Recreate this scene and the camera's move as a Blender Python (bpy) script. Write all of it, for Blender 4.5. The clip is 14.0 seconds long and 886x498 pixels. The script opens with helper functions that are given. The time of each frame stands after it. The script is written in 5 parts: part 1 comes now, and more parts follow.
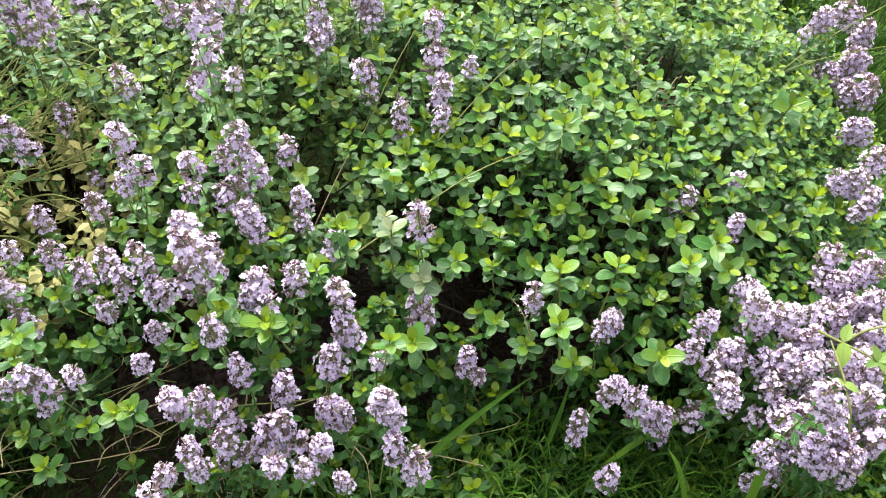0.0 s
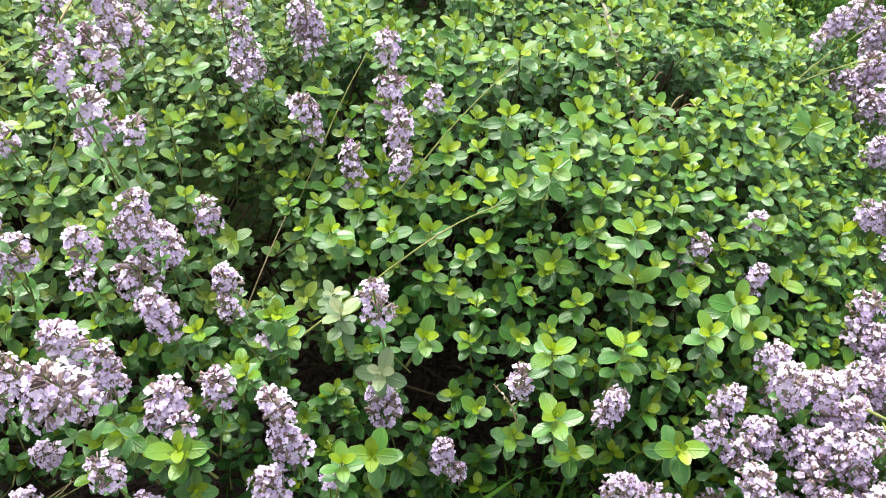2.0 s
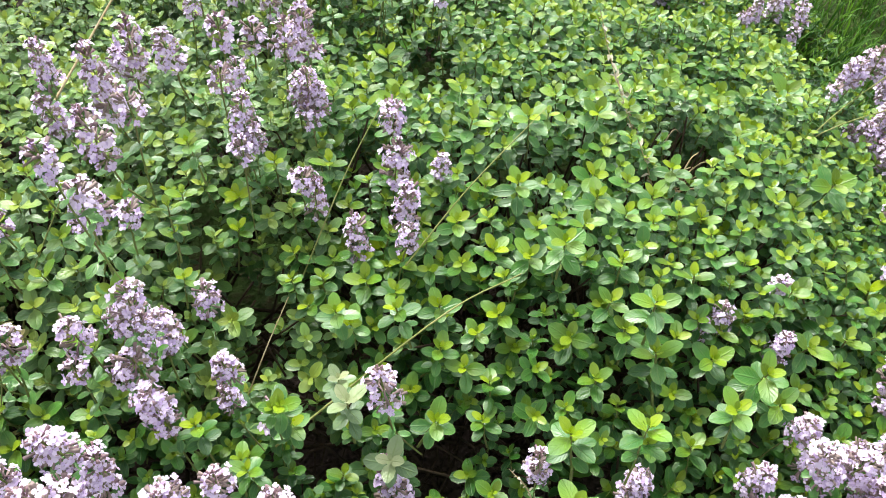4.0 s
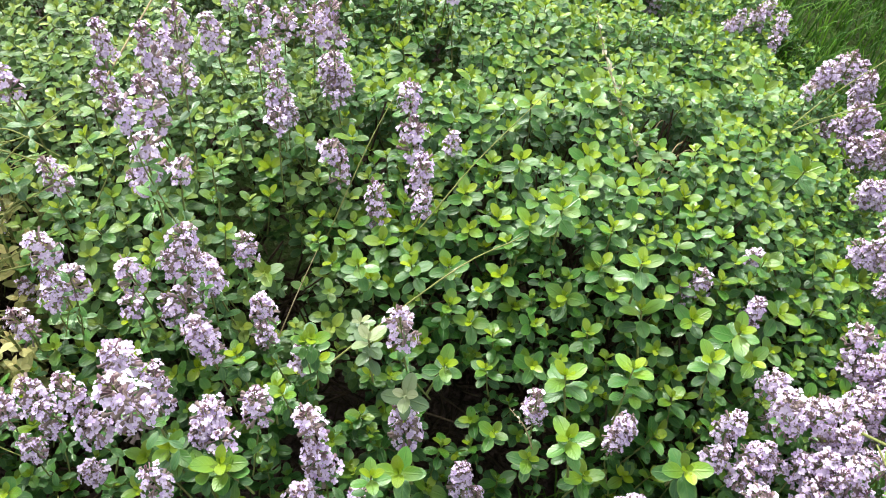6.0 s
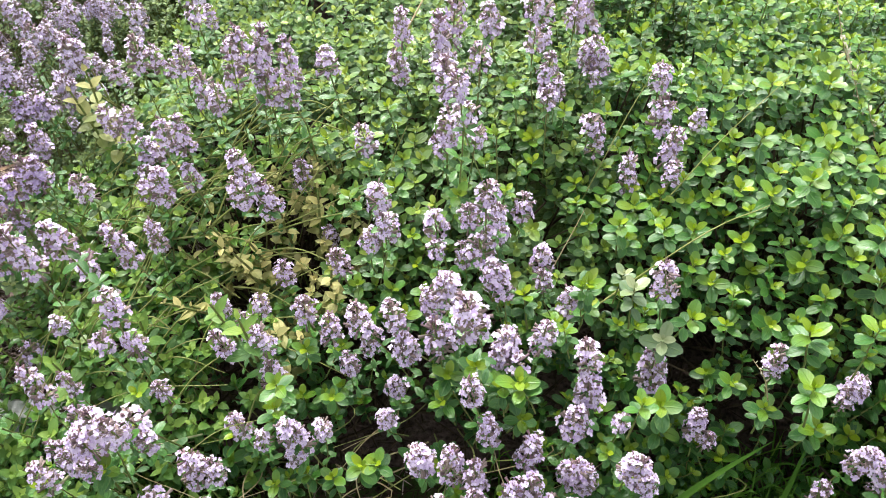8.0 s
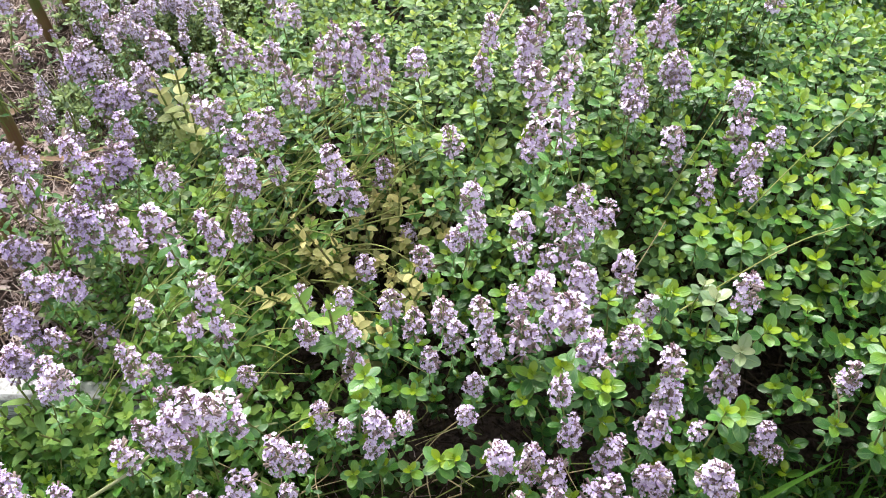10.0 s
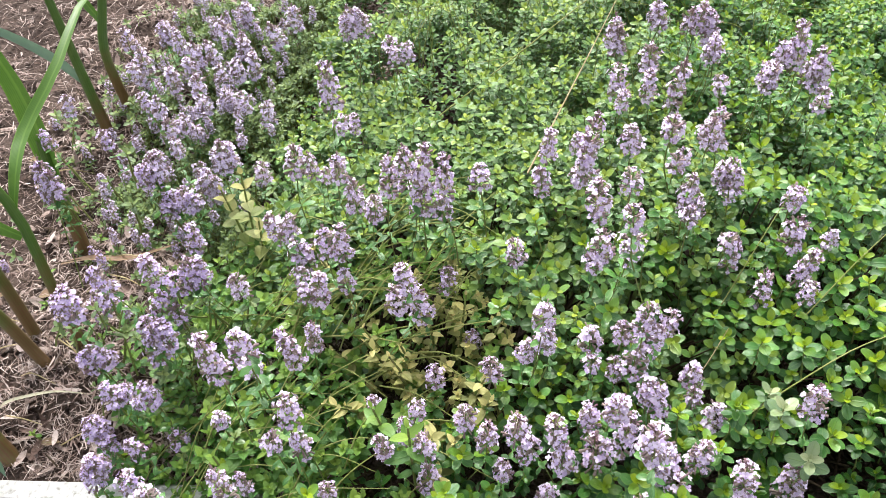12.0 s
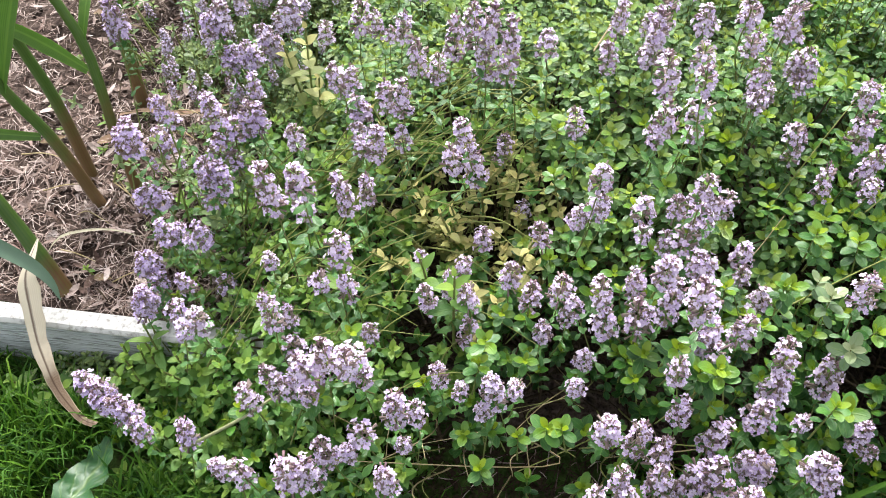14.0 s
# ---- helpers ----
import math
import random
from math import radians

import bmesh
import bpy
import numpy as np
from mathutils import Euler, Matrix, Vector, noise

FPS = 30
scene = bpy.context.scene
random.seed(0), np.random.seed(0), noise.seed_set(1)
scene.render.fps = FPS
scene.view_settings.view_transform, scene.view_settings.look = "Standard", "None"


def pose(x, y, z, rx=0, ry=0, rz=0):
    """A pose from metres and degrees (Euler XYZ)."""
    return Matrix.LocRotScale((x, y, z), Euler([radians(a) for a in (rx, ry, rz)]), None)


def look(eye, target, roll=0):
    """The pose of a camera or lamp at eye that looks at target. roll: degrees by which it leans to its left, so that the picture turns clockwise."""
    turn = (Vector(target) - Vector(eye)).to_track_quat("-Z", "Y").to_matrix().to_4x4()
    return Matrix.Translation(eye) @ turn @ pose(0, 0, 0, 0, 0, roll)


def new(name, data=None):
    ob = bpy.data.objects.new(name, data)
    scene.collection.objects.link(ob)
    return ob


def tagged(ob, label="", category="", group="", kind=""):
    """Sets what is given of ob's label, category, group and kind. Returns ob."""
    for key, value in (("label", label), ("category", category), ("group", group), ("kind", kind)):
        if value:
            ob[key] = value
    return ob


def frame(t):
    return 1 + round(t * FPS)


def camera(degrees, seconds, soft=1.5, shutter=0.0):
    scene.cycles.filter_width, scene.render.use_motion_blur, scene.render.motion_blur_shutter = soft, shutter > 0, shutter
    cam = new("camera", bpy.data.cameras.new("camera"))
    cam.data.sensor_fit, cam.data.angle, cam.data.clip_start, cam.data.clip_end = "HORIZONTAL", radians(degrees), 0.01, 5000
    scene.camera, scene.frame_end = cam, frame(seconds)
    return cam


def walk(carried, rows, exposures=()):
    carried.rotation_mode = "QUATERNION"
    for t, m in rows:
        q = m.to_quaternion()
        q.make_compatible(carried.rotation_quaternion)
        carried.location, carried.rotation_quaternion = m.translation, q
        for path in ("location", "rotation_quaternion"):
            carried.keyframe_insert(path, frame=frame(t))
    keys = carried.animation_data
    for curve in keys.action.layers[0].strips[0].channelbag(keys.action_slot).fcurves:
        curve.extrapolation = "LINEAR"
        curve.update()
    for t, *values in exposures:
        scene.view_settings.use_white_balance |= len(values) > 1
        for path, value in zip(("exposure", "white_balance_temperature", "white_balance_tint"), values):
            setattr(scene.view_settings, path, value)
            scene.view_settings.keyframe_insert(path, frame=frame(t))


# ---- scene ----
import collections

cam = camera(57.7, 14.0, soft=0.95)
METRES, EYE, TILT, LEAN, TURN = 0.5625, 0.6625, -56.0, -2.0, 0.0
ROWS = [
    (0.0, 0.0, 0.0, 0.0, 0.0, 0.0, -0.0),
    (0.5, 0.0011, -0.0258, 0.0098, -0.02, 1.03, 0.71),
    (1.0, 0.0104, -0.0167, 0.008, -0.32, 1.58, 0.59),
    (1.5, 0.0086, 0.1076, 0.0508, -1.55, -0.94, 1.8),
    (2.0, 0.0144, 0.1883, 0.0857, -1.7, -0.57, 2.01),
    (2.5, 0.0083, 0.2248, 0.1114, -1.13, 0.39, 2.44),
    (3.0, 0.0102, 0.2312, 0.1257, -0.36, 1.28, 3.16),
    (5.5, 0.0289, 0.1702, 0.094, -1.84, 2.63, 2.87),
    (6.0, -0.0061, 0.1266, 0.0654, -1.52, 3.17, 2.03),
    (6.5, -0.0637, 0.0745, 0.0522, 1.17, 2.76, 0.3),
    (7.0, -0.109, 0.0346, 0.0301, 4.13, 2.72, -0.36),
    (7.5, -0.1395, 0.0189, 0.028, 5.32, 2.48, -0.87),
    (8.0, -0.1584, -0.0015, 0.0257, 7.39, 2.42, -0.84),
    (8.5, -0.1895, -0.0121, 0.0158, 7.3, 2.91, -2.55),
    (11.0, -0.2817, -0.0515, 0.0198, 8.89, 3.81, -3.45),
    (11.5, -0.3049, -0.0649, 0.0685, 9.19, 4.93, -2.5),
    (12.0, -0.3097, -0.0803, 0.0881, 9.01, 6.22, -2.7),
    (12.5, -0.3292, -0.0831, 0.0633, 8.71, 4.93, -4.08),
    (13.0, -0.3338, -0.0814, 0.0275, 9.45, 4.06, -5.83),
    (13.5, -0.3384, -0.0785, -0.0021, 10.81, 1.92, -7.62),
    (14.0, -0.3268, -0.0796, -0.0106, 11.06, 1.41, -8.2),
]
walk(cam, [(t, pose(0, 0, EYE, TILT, LEAN, TURN) @ pose(METRES * x, METRES * y, METRES * z, 90 + pitch, roll, yaw)) for t, x, y, z, yaw, pitch, roll in ROWS])

# ---- world and light ----
world = bpy.data.worlds.new("overcast_sky")
scene.world = world
world.use_nodes = True
wn, wl = world.node_tree.nodes, world.node_tree.links
SUN_UP, SUN_ROUND = radians(52), radians(-14)
sky = wn.new("ShaderNodeTexSky")
sky.sky_type, sky.sun_disc = "NISHITA", False
sky.sun_elevation, sky.sun_rotation, sky.dust_density, sky.air_density = SUN_UP, SUN_ROUND, 3.0, 1.0
wn["Background"].inputs["Strength"].default_value = 0.15
haze = wn.new("ShaderNodeHueSaturation")
haze.inputs["Saturation"].default_value = 0.2
wl.new(sky.outputs["Color"], haze.inputs["Color"])
wl.new(haze.outputs["Color"], wn["Background"].inputs["Color"])
scene.view_settings.exposure = 0.97
sun_data = bpy.data.lights.new("sun", "SUN")
sun_data.energy, sun_data.angle, sun_data.color = 2.6, radians(28), (1.0, 0.97, 0.92)
sun = new("sun", sun_data)
sun.matrix_basis = look((math.sin(SUN_ROUND) * math.cos(SUN_UP) * 9, math.cos(SUN_ROUND) * math.cos(SUN_UP) * 9, math.sin(SUN_UP) * 9), (0, 0, 0))


# ---- materials ----
def shader(name):
    """A new material: its node adder, its linker and its Principled node."""
    m = bpy.data.materials.new(name)
    m.use_nodes = True
    n, l = m.node_tree.nodes, m.node_tree.links
    return m, n, l.new, n["Principled BSDF"]


def node(n, kind, **values):
    """A node with its inputs set by name."""
    made = n.new(kind)
    for key, value in values.items():
        made.inputs[key].default_value = value
    return made


def mixed(n, link, a, b, factor, mode="MIX"):
    """A colour mix; a and b are colours or sockets, factor is a number or a socket. Returns the result socket."""
    m = n.new("ShaderNodeMix")
    m.data_type, m.blend_type = "RGBA", mode
    for socket, value in ((m.inputs[0], factor), (m.inputs[6], a), (m.inputs[7], b)):
        if isinstance(value, bpy.types.NodeSocket):
            link(value, socket)
        elif isinstance(value, (int, float)):
            socket.default_value = value
        else:
            socket.default_value = (*value, 1)
    return m.outputs[2]


def ranged(n, link, value, a, b, c=0.0, d=1.0):
    r = n.new("ShaderNodeMapRange")
    for i, v in enumerate((a, b, c, d)):
        r.inputs[i + 1].default_value = v
    link(value, r.inputs[0])
    return r.outputs[0]


def grain(n, link, scale, detail=4.0, coords="Object", stretch=(1, 1, 1)):
    tc = n.new("ShaderNodeTexCoord")
    mp = node(n, "ShaderNodeMapping", Scale=stretch)
    link(tc.outputs[coords], mp.inputs["Vector"])
    t = node(n, "ShaderNodeTexNoise", Scale=scale, Detail=detail)
    link(mp.outputs["Vector"], t.inputs["Vector"])
    return t.outputs["Fac"]


def bumped(n, link, bsdf, height, strength, distance):
    b = node(n, "ShaderNodeBump", Strength=strength, Distance=distance)
    link(height, b.inputs["Height"])
    link(b.outputs["Normal"], bsdf.inputs["Normal"])
    return b


def see_through(m, n, link, bsdf, colour, share):
    """Lets part of the light pass through a thin leaf or petal."""
    t = n.new("ShaderNodeBsdfTranslucent")
    link(colour, t.inputs["Color"])
    mx = node(n, "ShaderNodeMixShader", Fac=share)
    link(bsdf.outputs[0], mx.inputs[1])
    link(t.outputs[0], mx.inputs[2])
    link(mx.outputs[0], n["Material Output"].inputs["Surface"])


def maths(n, link, operation, *values):
    """A Math node; each value is a number or a socket. Returns its result."""
    m = n.new("ShaderNodeMath")
    m.operation = operation
    for socket, value in zip(m.inputs, values):
        if isinstance(value, bpy.types.NodeSocket):
            link(value, socket)
        else:
            socket.default_value = value
    return m.outputs[0]


def chance(n, link):
    """One random value for each loose piece of each object."""
    geo, info = n.new("ShaderNodeNewGeometry"), n.new("ShaderNodeObjectInfo")
    return maths(n, link, "FRACT", maths(n, link, "ADD", geo.outputs["Random Per Island"], info.outputs["Random"]))


def leaf_material(name, old, mature, young, spread=0.35, rough=0.36, share=0.22, vein=0.35, gloss=0.8, margin=0.0, relief=0.0006):
    """Leaves: the attribute 'leaf' holds the place across, along and the leaf's age (0 old, 1 young)."""
    m, n, link, bsdf = shader(name)
    at = n.new("ShaderNodeAttribute")
    at.attribute_name = "leaf"
    sp = n.new("ShaderNodeSeparateXYZ")
    link(at.outputs["Vector"], sp.inputs[0])
    across, along, age = maths(n, link, "ABSOLUTE", sp.outputs[0]), sp.outputs[1], sp.outputs[2]
    rnd = chance(n, link)
    c = mixed(n, link, old, mature, ranged(n, link, age, 0.0, 0.4))
    fresh = maths(n, link, "SUBTRACT", ranged(n, link, age, 0.25, 0.9, 0.0, 1.35), maths(n, link, "MULTIPLY", along, 0.55))
    c = mixed(n, link, c, young, ranged(n, link, fresh, 0.0, 1.0))
    hsv = node(n, "ShaderNodeHueSaturation", Saturation=1.0)
    link(c, hsv.inputs["Color"])
    link(ranged(n, link, rnd, 0, 1, 1 - spread, 1 + spread), hsv.inputs["Value"])
    link(ranged(n, link, rnd, 1, 0, 0.485, 0.512), hsv.inputs["Hue"])
    c = hsv.outputs["Color"]
    blotch = grain(n, link, 160.0, 3.0)
    c = mixed(n, link, c, (0.22, 0.36, 0.06), ranged(n, link, blotch, 0.58, 0.8, 0.0, 0.25))
    slant = maths(n, link, "MULTIPLY_ADD", across, -0.35, along)
    ribs = maths(n, link, "PINGPONG", slant, 0.085)
    side, mid = ranged(n, link, ribs, 0.03, 0.0), ranged(n, link, across, 0.14, 0.02)
    veins = maths(n, link, "MAXIMUM", mid, maths(n, link, "MULTIPLY", side, 0.45))
    c = mixed(n, link, c, (0.22, 0.36, 0.07), maths(n, link, "MULTIPLY", veins, vein))
    if margin:
        c = mixed(n, link, c, (0.28, 0.44, 0.08), ranged(n, link, across, 0.72, 1.0, 0.0, margin))
    link(c, bsdf.inputs["Base Color"])
    sheen = maths(n, link, "ADD", ranged(n, link, blotch, 0.3, 0.7, rough - 0.06, rough + 0.1), ranged(n, link, rnd, 0, 1, 0.1, -0.06))
    link(sheen, bsdf.inputs["Roughness"])
    bsdf.inputs["Specular IOR Level"].default_value = gloss
    bumped(n, link, bsdf, maths(n, link, "SUBTRACT", blotch, maths(n, link, "MULTIPLY", veins, 1.3)), 0.45, relief)
    see_through(m, n, link, bsdf, c, share)
    return m


def petal_material(name, dark, light, share=0.25, rough=0.6):
    m, n, link, bsdf = shader(name)
    c = mixed(n, link, dark, light, ranged(n, link, chance(n, link), 0, 0.55))
    c = mixed(n, link, c, dark, ranged(n, link, grain(n, link, 420.0, 2.0), 0.6, 0.78, 0, 0.6))
    link(c, bsdf.inputs["Base Color"])
    bsdf.inputs["Roughness"].default_value = rough
    see_through(m, n, link, bsdf, c, share)
    return m


def rough_material(name, colours, scale, stretch=(1, 1, 1), rough=0.85, bump=0.5, depth=0.002, island=0.0):
    """Soil, bark, straw: three colours by noise at two scales, with relief."""
    m, n, link, bsdf = shader(name)
    a, b = grain(n, link, scale, 6.0, stretch=stretch), grain(n, link, scale * 6, 4.0, stretch=stretch)
    c = mixed(n, link, colours[0], colours[1], ranged(n, link, a, 0.35, 0.65))
    c = mixed(n, link, c, colours[2], ranged(n, link, b, 0.5, 0.72))
    if island:
        geo = n.new("ShaderNodeNewGeometry")
        hsv = node(n, "ShaderNodeHueSaturation")
        link(c, hsv.inputs["Color"])
        link(ranged(n, link, geo.outputs["Random Per Island"], 0, 1, 1 - island, 1 + island), hsv.inputs["Value"])
        link(ranged(n, link, geo.outputs["Random Per Island"], 1, 0, 0.6, 1.2), hsv.inputs["Saturation"])
        c = hsv.outputs["Color"]
    link(c, bsdf.inputs["Base Color"])
    bsdf.inputs["Roughness"].default_value = rough
    bsdf.inputs["Specular IOR Level"].default_value = 0.15
    bumped(n, link, bsdf, b, bump, depth)
    return m


def striped_material(name, low, high, pale, rough=0.4, share=0.12, turn=0.35, seam=None):
    """Garlic stems and blades: brown at the foot, green above, with fine long ribs."""
    m, n, link, bsdf = shader(name)
    at = n.new("ShaderNodeAttribute")
    at.attribute_name = "leaf"
    sp = n.new("ShaderNodeSeparateXYZ")
    link(at.outputs["Vector"], sp.inputs[0])
    lumps = grain(n, link, 60.0, 4.0)
    along = n.new("ShaderNodeMath")
    along.operation, along.inputs[1].default_value = "MULTIPLY_ADD", 0.25
    link(lumps, along.inputs[0])
    link(sp.outputs[1], along.inputs[2])
    c = mixed(n, link, low, high, ranged(n, link, along.outputs[0], turn, turn + 0.2))
    rib = n.new("ShaderNodeMath")
    rib.operation, rib.inputs[1].default_value = "PINGPONG", 0.07
    link(sp.outputs[0], rib.inputs[0])
    c = mixed(n, link, c, pale, ranged(n, link, rib.outputs[0], 0.07, 0.03, 0.0, 0.3))
    c = mixed(n, link, c, pale, ranged(n, link, lumps, 0.55, 0.8, 0.0, 0.4))
    if seam:
        off = n.new("ShaderNodeMath")
        off.operation = "ABSOLUTE"
        link(sp.outputs[0], off.inputs[0])
        c = mixed(n, link, c, seam, ranged(n, link, off.outputs[0], 0.2, 0.04, 0.0, 0.85))
        c = mixed(n, link, c, pale, ranged(n, link, off.outputs[0], 0.86, 0.97, 0.0, 0.7))
    link(c, bsdf.inputs["Base Color"])
    bsdf.inputs["Roughness"].default_value = rough
    bumped(n, link, bsdf, rib.outputs[0], 0.4, 0.0005)
    see_through(m, n, link, bsdf, c, share)
    return m


LEAF = leaf_material("thyme_leaf", (0.032, 0.14, 0.028), (0.061, 0.225, 0.025), (0.24, 0.37, 0.008), rough=0.34, share=0.17, vein=0.2, gloss=0.8, margin=0.3, relief=0.0005)
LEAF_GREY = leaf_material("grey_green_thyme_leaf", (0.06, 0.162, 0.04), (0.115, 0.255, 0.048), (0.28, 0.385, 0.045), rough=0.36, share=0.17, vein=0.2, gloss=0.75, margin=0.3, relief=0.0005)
LEAF_PALE = leaf_material("variegated_leaf", (0.09, 0.19, 0.08), (0.18, 0.29, 0.13), (0.42, 0.48, 0.26), 0.25)
LEAF_FINE = leaf_material("creeping_thyme_leaf", (0.1, 0.175, 0.075), (0.17, 0.27, 0.1), (0.28, 0.38, 0.12))
LEAF_WEED = leaf_material("weed_leaf", (0.06, 0.19, 0.028), (0.12, 0.29, 0.045), (0.26, 0.42, 0.07), 0.3, 0.45, 0.3, 0.2, 0.7)
LEAF_DOCK = leaf_material("dock_leaf", (0.035, 0.12, 0.045), (0.045, 0.15, 0.05), (0.08, 0.2, 0.07), 0.2, 0.42, 0.2, 0.5, 0.8)
LEAF_CREAM = leaf_material("cream_leaf", (0.24, 0.32, 0.08), (0.36, 0.4, 0.13), (0.5, 0.47, 0.19), 0.25, 0.5, 0.3, 0.2)
LEAF_YELLOW = leaf_material("yellowed_leaf", (0.26, 0.31, 0.08), (0.43, 0.43, 0.13), (0.56, 0.51, 0.2), 0.45, 0.55, 0.3, 0.2)
PETAL = petal_material("lilac_petal", (0.61, 0.45, 0.76), (0.88, 0.755, 0.96), 0.15)
PETAL_PURPLE = petal_material("purple_petal", (0.53, 0.38, 0.74), (0.84, 0.7, 0.97), 0.15)
PETAL_VIOLET = petal_material("violet_petal", (0.59, 0.48, 0.76), (0.87, 0.77, 0.97), 0.15)
CALYX = petal_material("brown_mauve_calyx", (0.3, 0.19, 0.23), (0.36, 0.28, 0.25), 0.15, 0.6)
BUD = petal_material("purple_bud", (0.19, 0.1, 0.13), (0.32, 0.2, 0.22), 0.1, 0.5)
STEM = rough_material("thyme_stem", ((0.17, 0.25, 0.06), (0.2, 0.18, 0.08), (0.26, 0.32, 0.11)), 90.0, rough=0.7, depth=0.0004)
WOOD_STEM = rough_material("woody_stem", ((0.04, 0.028, 0.017), (0.07, 0.05, 0.03), (0.022, 0.016, 0.012)), 70.0, rough=0.85, depth=0.0005)
SOIL = rough_material("dry_soil", ((0.075, 0.053, 0.045), (0.12, 0.087, 0.073), (0.03, 0.021, 0.017)), 30.0, bump=1.0, depth=0.008)
STRAW = rough_material("dry_straw", ((0.31, 0.22, 0.19), (0.45, 0.345, 0.3), (0.15, 0.097, 0.083)), 60.0, rough=0.8, depth=0.0004, island=0.6)
TURF = rough_material("turf_soil", ((0.035, 0.06, 0.016), (0.06, 0.11, 0.022), (0.05, 0.04, 0.02)), 18.0, bump=0.9, depth=0.01)
GRASS = leaf_material("grass_blade", (0.024, 0.09, 0.007), (0.055, 0.18, 0.012), (0.13, 0.29, 0.026), 0.4, 0.5, 0.3, 0.1, 0.35)
PAINT = rough_material("white_flaking_paint", ((0.66, 0.66, 0.65), (0.58, 0.58, 0.565), (0.3, 0.29, 0.27)), 36.0, rough=0.6, depth=0.0006)
OLD_WOOD = rough_material("weathered_grey_wood", ((0.62, 0.655, 0.68), (0.78, 0.81, 0.83), (0.14, 0.14, 0.14)), 8.0, (0.9, 6, 9), 0.85, 1.0, 0.006)
GARLIC = striped_material("garlic_stem", (0.2, 0.095, 0.05), (0.065, 0.15, 0.028), (0.17, 0.22, 0.05), turn=0.33)
GARLIC_LEAF = striped_material("garlic_blade", (0.055, 0.135, 0.022), (0.06, 0.15, 0.02), (0.17, 0.3, 0.05), 0.42, 0.25, -1, (0.14, 0.26, 0.045))
GARLIC_GREY = striped_material("grey_garlic_blade", (0.13, 0.22, 0.15), (0.15, 0.25, 0.17), (0.24, 0.34, 0.24), 0.5, 0.2, -1)
DRY_LEAF = striped_material("withered_garlic_blade", (0.17, 0.09, 0.05), (0.82, 0.74, 0.58), (0.66, 0.55, 0.4), 0.6, 0.12, 0.5, (0.1, 0.05, 0.03))


# ---- geometry helpers ----
class Soup:
    """Gathers triangles of many small pieces into one mesh, with the 'leaf' attribute and material slots."""

    def __init__(self):
        self.v, self.f, self.a, self.m, self.count = [], [], [], [], 0

    def add(self, shape, matrix=None, age=None):
        v, f, a, m = shape
        if matrix is not None:
            r = np.array(matrix)
            v = v @ r[:3, :3].T + r[:3, 3]
        if age is not None:
            a = a + np.array((0, 0, age))
        self.v.append(v), self.f.append(f + self.count), self.a.append(a), self.m.append(m)
        self.count += len(v)

    def shape(self):
        return np.concatenate(self.v), np.concatenate(self.f), np.concatenate(self.a), np.concatenate(self.m)

    def mesh(self, name, materials):
        v, f, a, m = self.shape()
        me = bpy.data.meshes.new(name)
        me.vertices.add(len(v))
        me.vertices.foreach_set("co", v.astype(np.float32).ravel())
        me.loops.add(f.size)
        me.loops.foreach_set("vertex_index", f.astype(np.int32).ravel())
        me.polygons.add(len(f))
        me.polygons.foreach_set("loop_start", np.arange(0, f.size, 3, dtype=np.int32))
        me.polygons.foreach_set("loop_total", np.full(len(f), 3, dtype=np.int32))
        me.polygons.foreach_set("material_index", m.astype(np.int32))
        me.polygons.foreach_set("use_smooth", np.ones(len(f), dtype=bool))
        me.attributes.new("leaf", "FLOAT_VECTOR", "POINT").data.foreach_set("vector", a.astype(np.float32).ravel())
        for mt in materials:
            me.materials.append(mt)
        me.update(calc_edges=True)
        return me


def strip(rows, widths, slot=0, age=0.0, fold=0.0, normal=(0, 0, 1)):
    """A folded blade along a line of points: three points across each row."""
    rows = [Vector(p) for p in rows]
    v, a, k = [], [], len(rows)
    for i, p in enumerate(rows):
        d = (rows[min(i + 1, k - 1)] - rows[max(i - 1, 0)]).normalized()
        side = d.cross(Vector(normal)).normalized()
        up = side.cross(d)
        w = widths[i] / 2
        v += [p - side * w + up * w * fold, p, p + side * w + up * w * fold]
        a += [(-1, i / (k - 1), age), (0, i / (k - 1), age), (1, i / (k - 1), age)]
    f = []
    for i in range(k - 1):
        for j in (0, 1):
            q = 3 * i + j
            f += [(q, q + 1, q + 4), (q, q + 4, q + 3)]
    return np.array([tuple(p) for p in v]), np.array(f), np.array(a, float), np.full(len(f), slot)


def tube(rows, radii, sides=5, slot=0, cap=False):
    """A round stem along a line of points."""
    rows = [Vector(p) for p in rows]
    v, a, f, k = [], [], [], len(rows)
    for i, p in enumerate(rows):
        d = (rows[min(i + 1, k - 1)] - rows[max(i - 1, 0)]).normalized()
        s = d.cross(Vector((0.31, 0.9, 0.2))).normalized()
        u = d.cross(s)
        for j in range(sides):
            w = math.tau * j / sides
            v.append(tuple(p + (s * math.cos(w) + u * math.sin(w)) * radii[i]))
            a.append((2 * j / sides - 1, i / (k - 1), 0.3))
    for i in range(k - 1):
        for j in range(sides):
            q, r = i * sides + j, i * sides + (j + 1) % sides
            f += [(q, r, r + sides), (q, r + sides, q + sides)]
    if cap:
        v.append(tuple(rows[-1]))
        a.append((0, 1, 0.3))
        f += [((k - 1) * sides + j, (k - 1) * sides + (j + 1) % sides, k * sides) for j in range(sides)]
    return np.array(v), np.array(f), np.array(a, float), np.full(len(f), slot)


